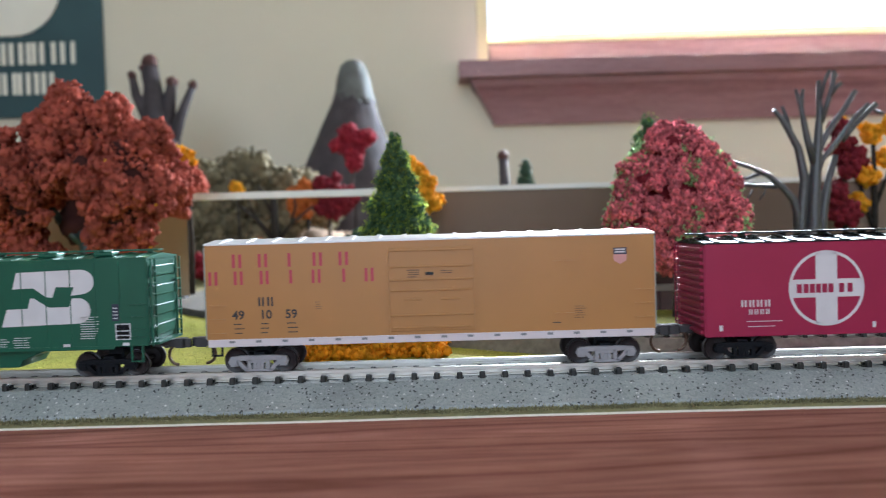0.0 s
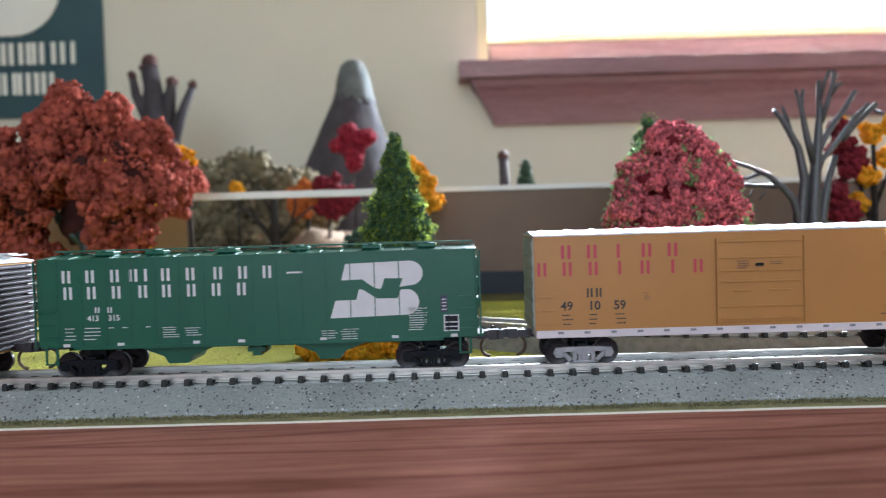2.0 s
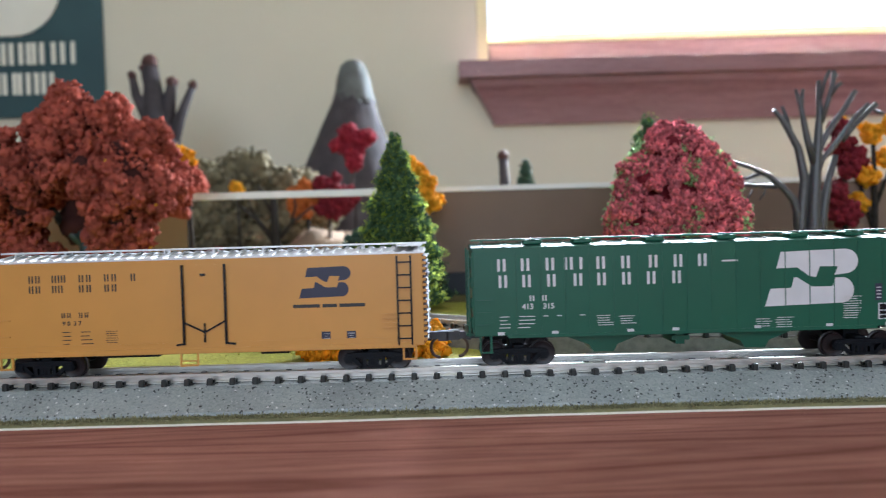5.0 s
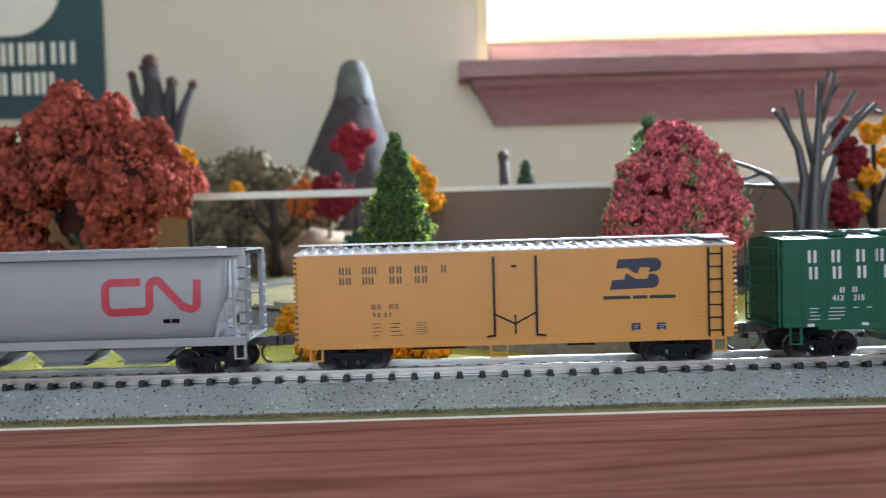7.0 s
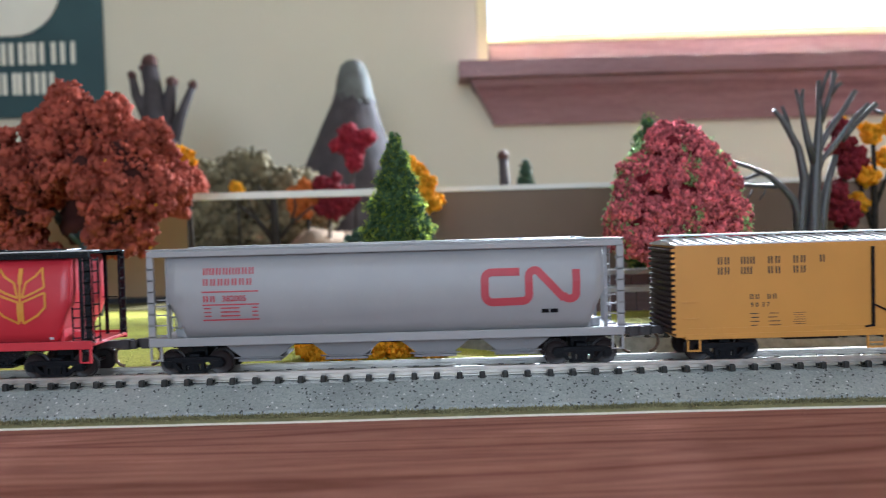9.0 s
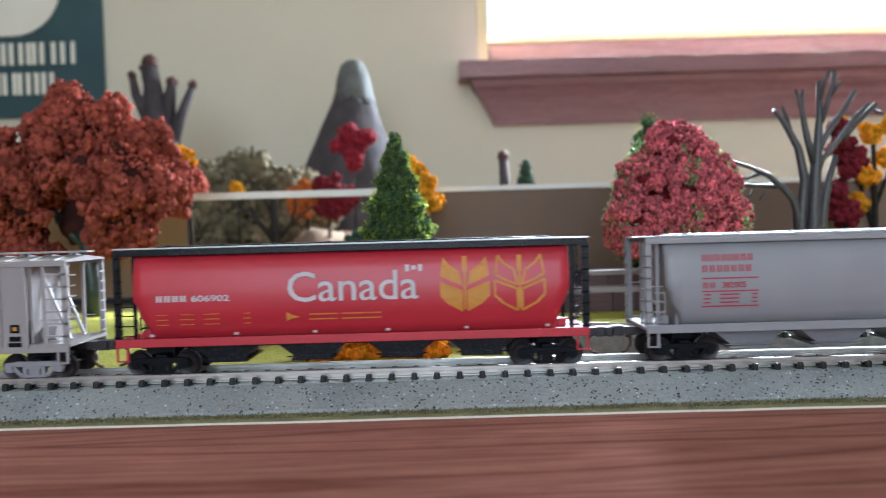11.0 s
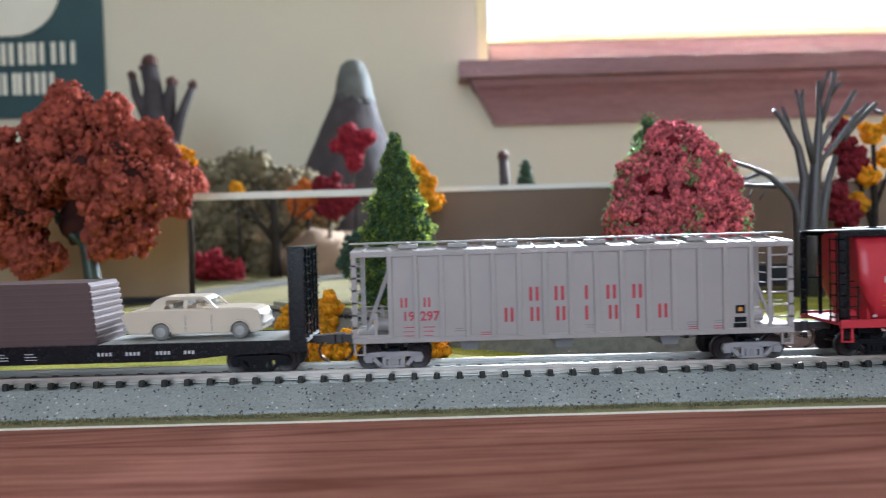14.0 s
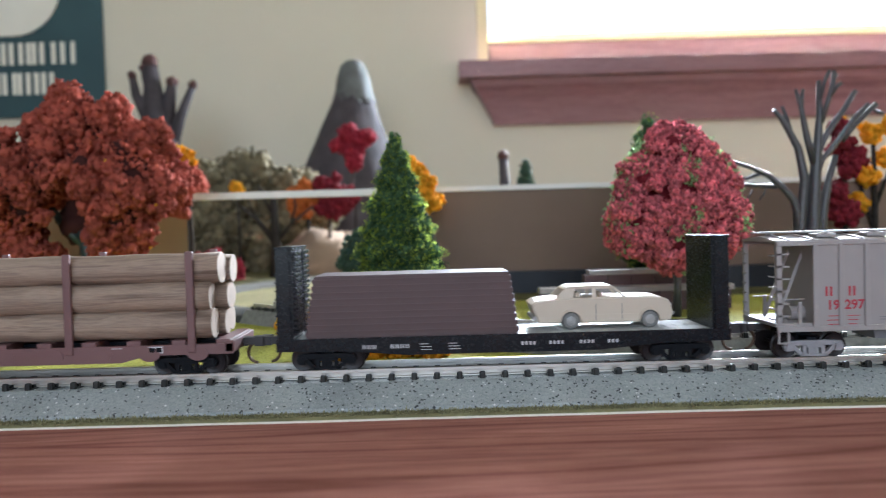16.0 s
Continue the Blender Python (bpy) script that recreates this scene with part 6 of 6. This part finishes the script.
def red_round_hopper():
    n = 842
    car = round_hopper("cylindrical_hopper", "red model cylindrical hopper with gold wheat emblems", -3623, n, M["red"], M["black"], M["red"], M["black"], 221)
    words(car, "Canada", 306, 122, 52, M["letter_white"], y=side_at(145) - 0.5, spread=0.98, bold=0.2, name="lettering", wide=1.06)
    wrapped_boxes(car, "flag_mark", [(518, 525, 170, 182), (541, 548, 170, 182), (529, 537, 173, 180)], M["letter_white"], "small white flag mark")
    wrapped_boxes(car, "lettering", [(x, x + 4, 127, 138) for x in (77, 83, 91, 97, 105, 111, 119, 125)], M["letter_white"])
    words(car, "606902", 138, 127, 10.5, M["letter_white"], y=side_at(132) - 0.4, bold=0.3, wide=1.5)
    for x, w in ((75, 20), (117, 24), (160, 26), (230, 12)):
        wrapped_boxes(car, "small_print", [(x, x + w, z - 0.6, z + 0.6) for z in (104, 95, 86)], M["letter_gold"])
    wrapped_boxes(car, "small_print", [(x, x + w, z - 1.0, z + 1.0) for z in (99, 90) for x, w in ((346, 50), (404, 70))], M["letter_gold"])
    bm = bmesh.new()
    poly(bm, [(306, 88), (306, 104), (316, 98), (330, 95), (316, 92)], FACE, FACE + 0.9)
    cp(car, "small_mark", wrap(bm), M["letter_gold"])

    def leaves(cx, base, s):
        low = [(cx + s * 4, base), (cx + s * 30, base + 14), (cx + s * 44, base + 28), (cx + s * 44, base + 54), (cx + s * 24, base + 46), (cx + s * 4, base + 38)]
        up = [(cx + s * 4, base + 46), (cx + s * 24, base + 54), (cx + s * 43, base + 64), (cx + s * 38, base + 98), (cx + s * 28, base + 84), (cx + s * 10, base + 72)]
        return low, up
    for cx, solid in ((623, True), (720, False)):
        base = 96
        for s in (-1, 1):
            for pts in leaves(cx, base, s):
                bm = bmesh.new()
                if solid:
                    poly(bm, pts, FACE, FACE + 0.9)
                else:
                    ring(bm, pts, 4, FACE, FACE + 0.9)
                cp(car, "wheat_leaf", wrap(bm), M["letter_gold"], "gold wheat leaf")
        wrapped_boxes(car, "wheat_stalk", [(cx - 4, cx + 4, base + 70, base + 98), (cx - 2, cx + 2, base + 4, base + 70)], M["letter_gold"], "gold wheat stalk")
    wrapped_boxes(car, "reflector", [(x, x + 8, 65, 69.5) for x in (60, 210, 350, 480, 620, 765)], M["letter_white"])


def grey_ribbed_hopper():
    n = 783
    car = rolling("ribbed_hopper", "warm grey model hopper with ribbed sides and open ends", "freight car", -4489, n)
    bm = bmesh.new()
    poly(bm, [(70, 202), (n - 70, 202), (n - 70, 100), (n - 110, 50), (110, 50), (70, 100)], -HALF + 4, HALF - 4)
    cp(car, "body", bm, M["warm_grey"])
    for s in (-1, 1):
        cbox(car, "side_sheet", (70, n - 74, s * (HALF - 1) - 1.0, s * (HALF - 1) + 1.0, 50, 202), M["warm_grey"])
        for i in range(15):
            x = 68 + 45.7 * i
            cbox(car, "side_post", (x - 4.5, x + 4.5, s * (HALF + 0.5) - 3.5, s * (HALF + 0.5) + 3.5, 50, 200), M["warm_grey"], "", None, 1)
        cbox(car, "side_sill", (0, n, s * HALF - 2.5, s * HALF + 2.5, 43, 53), M["warm_grey"], "", None, 1)
        cbox(car, "top_rail", (0, n, s * HALF - 3, s * HALF + 3, 196, 204), M["warm_grey"], "", None, 1)
    rf = peaked_roof(car, n, 203, 213, HALF, M["warm_grey"], 1, "bright grey ribbed roof")
    roof_ribs(car, rf, n, 203, 212, HALF, 18, M["warm_grey"], 5, 4)
    running_board(car, n, 218, M["warm_grey"], 14, 10)
    for x in (100, 190, 280, 440, 530, 620):
        hh = cbox(car, "roof_hatch", (x - 18, x + 18, -54, -22, 209, 217), M["warm_grey"], "", None, 2)
        cbox(car, "hatch_clamp", (x - 3, x + 3, -57, -18, 217, 220), M["warm_grey"], "", hh)
    for x, s in ((0, 1), (n, -1)):
        def q(a, b):
            return (x + s * a, x + s * b) if s > 0 else (x + s * b, x + s * a)
        cbox(car, "end_platform", (*q(-2, 76), -HALF + 2, HALF - 2, 52, 58), M["warm_grey"])
        cboxes(car, "end_post", [(*q(0, 9), y - 3, y + 3, 56, 198) for y in (-HALF + 2, HALF - 2)] + [(*q(38, 44), y - 2, y + 2, 56, 198 if s < 0 else 96) for y in (-HALF + 2, HALF - 2)], M["warm_grey"])
        bm = bmesh.new()
        strip(bm, [(x + s * 70, 190), (x + s * 20, 60)], 5, -30, -25)
        strip(bm, [(x + s * 70, 190), (x + s * 20, 60)], 5, 25, 30)
        cp(car, "diagonal_brace", bm, M["warm_grey"])
        lad = cboxes(car, "end_ladder", [(*q(0, 38 if s < 0 else 22), -HALF - 1, -HALF + 1, z, z + 3) for z in range(70, 196, 22)], M["warm_grey"])
        cbox(car, "slope_sheet", (*q(66, 70), -HALF + 8, HALF - 8, 58, 200), M["warm_grey"])
        cboxes(car, "rung", [(*q(-4, -1), -HALF + 4, -HALF + 26, z, z + 2.4) for z in range(64, 196, 19)] + [(*q(-4, -1), HALF - 26, HALF - 4, z, z + 2.4) for z in range(64, 196, 19)], M["warm_grey"], "", lad)
        bm = bmesh.new()
        lathe(bm, [(-14, 13), (14, 13)], 16, "x")
        for v in bm.verts:
            v.co += Vector((x + s * 54, -30, 72))
        cp(car, "brake_cylinder", bm, M["warm_grey"])
        cboxes(car, "hand_rail", [(*q(4, 66), -40, -38, 96, 98), (*q(4, 66), 38, 40, 96, 98), (*q(20, 22), -40, -38, 58, 98)], M["warm_grey"])
        stirrup(car, *q(3, 20), 23, 47, M["warm_grey"])
    for c in (208, 380, 573):
        bm = bmesh.new()
        poly(bm, [(c - 42, 50), (c + 42, 50), (c + 40, 44), (c + 18, 38), (c + 14, 22), (c - 14, 22), (c - 18, 38), (c - 40, 44)], -40, 40)
        cp(car, "hopper_outlet", bm, M["grey_dark"], "dark grey discharge outlet")
    y = -HALF - 0.6
    letters(car, [323, 368, 416, 460, 506], 124, 25, 17, M["letter_red"], y=y, narrow=(2,))
    letters(car, [278, 324, 370, 416, 463, 507, 551], 88, 25, 16, M["letter_red"], y=y, narrow=(3, 5))
    letters(car, [92, 133], 114, 17, 12, M["letter_red"], y=y)
    words(car, "19", 88, 82, 16, M["letter_red"], y=y, bold=0.6)
    words(car, "297", 120, 82, 16, M["letter_red"], y=y, bold=0.6)
    for x in (88, 124):
        rows_of(car, x, x + 26, 70, 3, 7.5, M["letter_red"], 2, y)
    for x, z in ((180, 66), (226, 58), (413, 66), (592, 66), (594, 58), (640, 68), (640, 58)):
        rows_of(car, x, x + 26, z, 2, 4, M["letter_red"] if z < 64 else M["grey_dark"], 1.8, y)
    cboxes(car, "notice", [(680, 697, y, y + 0.9, 79, 94), (676, 700, y, y + 0.9, 54, 62), (678, 699, y, y + 0.9, 64, 73)], M["black"])
    cbox(car, "notice", (685, 692, y - 0.5, y + 0.2, 83, 90), M["letter_gold"])
    running_gear(car, 70, "truck_grey")


def flat_car():
    n = 809
    car = rolling("bulkhead_flat_car", "black model bulkhead flat car with grey deck", "freight car", -5380, n)
    bm = bmesh.new()
    poly(bm, [(0, 53), (n, 53), (n, 32), (n - 130, 30), (n - 230, 21), (230, 21), (130, 30), (0, 32)], -HALF + 1, -HALF + 7)
    poly(bm, [(0, 53), (n, 53), (n, 32), (n - 130, 30), (n - 230, 21), (230, 21), (130, 30), (0, 32)], HALF - 7, HALF - 1)
    cp(car, "side_sill", bm, M["black"], "black fish-belly side sills")
    for i in range(40):
        cbox(car, "deck_board", (1 + i * 20.2, 20.6 + i * 20.2, -HALF + 3, HALF - 3, 47.5, 52), M["deck"])
    for x, s in ((0, 1), (n, -1)):
        def q(a, b):
            return (x + s * a, x + s * b) if s > 0 else (x + s * b, x + s * a)
        bk = cbox(car, "bulkhead", (*q(26, 32), -70, 70, 52, 216), M["black"], "tall black bulkhead with side posts")
        for y in (-70, -36, 0, 36, 70):
            cbox(car, "bulkhead_post", (*q(2, 27), y - 3.5, y + 3.5, 52, 216), M["black"], "", bk, 1)
        cbox(car, "bulkhead_cap", (*q(0, 33), -73, 73, 214, 219), M["black"], "", bk, 1)
        for z in np.arange(60, 212, 9.6):
            if s > 0:
                cbox(car, "bulkhead_plank", (*q(32, 38), -69, 69, z, z + 6.4), M["black"], "", bk, 1.2)
        if s > 0:
            cbox(car, "bulkhead_strap", (*q(38, 40), -4, 2, 58, 214), M["black"], "", bk)
        for z in range(64, 214, 15):
            cbox(car, "rung", (*q(-2, 1), -66, -40, z, z + 2.2), M["black"], "", bk)
            cbox(car, "rung", (*q(-2, 1), 40, 66, z, z + 2.2), M["black"], "", bk)
    letters(car, [156, 165, 174, 206, 215, 224, 233], 37, 7, 6, M["letter_white"], y=-HALF + 0.4)
    for x in (254, 305):
        rows_of(car, x, x + 24, 40, 3, 5, M["letter_white"], 1.6, -HALF + 0.4)
    for x, w in ((436, 24), (486, 26), (540, 24), (590, 16)):
        cboxes(car, "lettering", [(x + k, x + k + 3.6, -HALF + 0.4, -HALF + 1.2, 33.5, 39.5) for k in range(0, w, 7)], M["letter_white"])
    running_gear(car, 87, "truck_black")
    # its load
    h = 380
    ld = rolling("wrapped_load", "mauve-brown grooved block load on the flat car", "load", -5380 + 52, h, 0, 52 * K)
    bm = bmesh.new()
    v = [[bm.verts.new((x, y, z)) for x, y, z in ((a, -66, 0), (h - a, -66, 0), (h - a, 66, 0), (a, 66, 0))] for a, z in ((0, 0),)]
    v.append([bm.verts.new(p) for p in ((16, -60, 112), (h - 14, -60, 112), (h - 14, 60, 112), (16, 60, 112))])
    bm.faces.new(v[0]), bm.faces.new(v[1])
    for i in range(4):
        bm.faces.new((v[0][i], v[0][(i + 1) % 4], v[1][(i + 1) % 4], v[1][i]))
    bmesh.ops.recalc_face_normals(bm, faces=bm.faces)
    bmesh.ops.bevel(bm, geom=list(bm.edges), offset=2, segments=2, affect="EDGES")
    cp(ld, "block", bm, M["load"])
    for i in range(9):
        z = 10 + i * 11.5
        k = z / 112
        cbox(ld, "batten", (16 * k - 2, h - 14 * k + 2.5, -66 + 6 * k - 0.12, 66 - 6 * k + 0.12, z - 4, z + 4), M["load"], "", None, 1)
    # the little saloon
    c = 262
    au = rolling("toy_saloon", "cream plastic toy saloon standing on the flat car", "toy car", -5380 + 460, c, 16 * K, 52 * K)
    def arch(cx, r, z0):
        q = [(cx + r * math.cos(a), 15.5 + r * math.sin(a)) for a in np.linspace(0, math.pi, 9)]
        return [(cx + r, z0)] + q + [(cx - r, z0)]
    prof = [(14, 12.7), (2, 40), (0, 47), (10, 53), (46, 57), (110, 57.5), (175, 57.5), (215, 57.5), (240, 55.5), (252, 51), (257, 41), (260, 27), (257, 14)]
    prof += arch(218, 18.5, 11) + arch(72.6, 18.5, 11)
    bm = bmesh.new()
    poly(bm, prof, -45, 45)
    bmesh.ops.bevel(bm, geom=[e for e in bm.edges if abs(e.verts[0].co.y - e.verts[1].co.y) < 1], offset=2.6, segments=3, affect="EDGES")
    body = cp(au, "body", bm, M["cream"])
    cboxes(au, "side_trim", [(94, 197, -45.8, -44.6, 25, 26.6), (94, 197, 44.6, 45.8, 25, 26.6)], M["cream"], "", body)
    cboxes(au, "door_seam", [(118, 119.2, -45.5, -44.6, 16, 46), (166, 167.2, -45.5, -44.6, 16, 46)], M["tyre"], "", body)
    for cx in (72.6, 218):
        bm = bmesh.new()
        strip(bm, [(cx + 19 * math.cos(a), 15.5 + 19 * math.sin(a)) for a in np.linspace(0, math.pi, 11)], 3.0, -46, -42)
        cp(au, "wheel_arch", bm, M["cream"], "", body)
    bm = bmesh.new()
    poly(bm, [(61, 72), (66, 76), (74, 79), (148, 79), (155, 76), (159, 71.5), (150, 72.5), (72, 72.5)], -35, 35)
    bmesh.ops.bevel(bm, geom=list(bm.edges), offset=1.4, segments=2, affect="EDGES")
    cp(au, "roof", bm, M["cream"])
    for s in (-1, 1):
        bm = bmesh.new()
        for a in ([(44, 55.5), (78, 56), (82, 73.5), (62, 73.5)], [(113, 56), (121, 56), (121, 73.5), (114, 73.5)], [(171, 56), (177, 56), (158, 74.5), (152, 73.5)]):
            poly(bm, a, -2, 2)
        for v in bm.verts:
            v.co.y = s * (38.5 - 5.5 * (v.co.z - 56) / 18) + v.co.y
        cp(au, "window_pillar", bm, M["cream"])
    bm = bmesh.new()
    for s in (-1, 1):
        poly(bm, [(76, 56.5), (172, 56.5), (155, 74), (80, 74)], s * 35 - 0.6, s * 35 + 0.6)
    cp(au, "window_pane", bm, M["glass"], "clear side glass")
    cboxes(au, "seat", [(84, 92, -28, 28, 50, 66), (126, 134, -28, 28, 50, 65), (84, 104, -28, 28, 50, 57.8), (126, 146, -28, 28, 50, 57.8)], M["cream"])
    cbox(au, "bumper", (255, 263, -41, 41, 22, 28), M["hub"], "pale bumper", None, 1)
    cbox(au, "bumper", (2, 12, -41, 41, 18, 25), M["hub"], "pale bumper", None, 1)
    cboxes(au, "headlight", [(255.5, 259, y - 5, y + 5, 33, 43) for y in (-34, 34)], M["hub"])
    for x in (72.6, 218):
        for s in (-1, 1):
            bm = bmesh.new()
            lathe(bm, [(-5, 12), (-4.5, 14), (-3, 15.6), (4, 15.6), (5, 14)], 22)
            for v in bm.verts:
                v.co += Vector((x, s * 41, 15.6))
            w = cp(au, "wheel", bm, M["tyre"])
            bm = bmesh.new()
            lathe(bm, [(-6.5, 3), (-6, 5), (-5.2, 9), (5.2, 9), (6, 5)], 18)
            for v in bm.verts:
                v.co += Vector((x, s * 41, 15.6))
            cp(au, "hub_cap", bm, M["hub"], "", w)


def log_car():
    n = 700
    car = rolling("log_car", "oxide-brown model log car with upright stakes", "freight car", -5458 - n, n)
    bm = bmesh.new()
    out = [(0, 50), (n, 50), (n, 32), (n - 150, 32), (n - 200, 20), (200, 20), (150, 32), (0, 32)]
    poly(bm, out, -HALF + 2, -HALF + 9)
    poly(bm, out, HALF - 9, HALF - 2)
    cp(car, "side_sill", bm, M["oxide"], "oxide-brown side sills")
    for x in (-2, n - 14):
        cbox(car, "end_beam", (x, x + 16, -HALF + 2, HALF - 2, 34, 56), M["oxide"], "", None, 2)
    for x in range(30, n, 80):
        cbox(car, "cross_bearer", (x, x + 26, -HALF + 4, HALF - 4, 44, 58), M["oxide"], "", None, 2)
    cbox(car, "deck", (16, n - 16, -HALF + 9.5, HALF - 9.5, 40, 44), M["oxide"])
    for x in range(36, n - 60, 86):
        bm = bmesh.new()
        poly(bm, [(x + 19 * math.cos(a), 34 + 13 * math.sin(a)) for a in np.linspace(0, 2 * math.pi, 18)[:-1]], -HALF + 0.9, -HALF + 2.2)
        cp(car, "stake_pocket", bm, M["oxide"])
    for x in (n - 72, n - 290, n - 480, 60):
        for s in (-1, 1):
            cbox(car, "stake", (x - 7, x + 7, s * (HALF - 2) - 4, s * (HALF - 2) + 4, 36, 216), M["oxide"], "", None, 2)
    cboxes(car, "notice", [(n - 150, n - 124, -HALF + 1.2, -HALF + 2.2, 36, 48)], M["letter_white"])
    cboxes(car, "notice", [(n - 148, n - 138, -HALF + 0.8, -HALF + 1.6, 38, 46), (n - 136, n - 126, -HALF + 0.8, -HALF + 1.6, 38, 46)], M["black"])
    rows_of(car, n - 216, n - 190, 46, 1, 5, M["letter_white"], 1.8, -HALF + 1.2)
    rows_of(car, n - 330, n - 300, 36, 1, 5, M["letter_white"], 1.8, -HALF + 1.2)
    running_gear(car, 86, "truck_black")
    h = 690
    lg = rolling("log_load", "stack of tan peeled logs with pale sawn ends", "logs", -5458 - n + 14, h, 0, 58 * K)
    g = random.Random(8)
    for y, z, r, e in ((-43, 27, 27, -4), (6, 25, 25, 6), (48, 24, 23, 2), (-42, 76, 28, -8), (9, 73, 26, 12), (48, 70, 22, 4), (-38, 126, 28, 10), (14, 123, 27, 16), (50, 118, 18, 0)):
        bm = bmesh.new()
        pts = [(x, y + g.uniform(-1, 1), z + g.uniform(-0.8, 0.8)) for x in np.linspace(g.uniform(-6, 6), h - 38 + e, 14)]
        tube(bm, pts, [r * g.uniform(0.95, 1.03) for _ in pts], 16)
        o = cp(lg, "log", bm, M["log"])
        o.data.materials.append(M["log_end"])
        for f in o.data.polygons:
            if len(f.vertices) > 4:
                f.material_index = 1


yellow_box_car()
maroon_box_car()
green_hopper()
yellow_reefer()
grey_round_hopper()
red_round_hopper()
grey_ribbed_hopper()
flat_car()
log_car()

START = (361 - 784) * K


def motions():
    for ob, mid, y, z in TRAIN:
        walk(ob, [(i / 10, pose(START + mid * K + travelled(i / 10), y, CAR_Z + z)) for i in range(161)])
    steps = [f for f in range(0, 481) if f % 2 == 0 or 255 <= f <= 400]
    for w, x, z in WHEELS:
        walk(w, [(f / 30, pose(x, 0, z, 0, math.degrees(travelled(f / 30) / z), 0)) for f in steps])


motions()
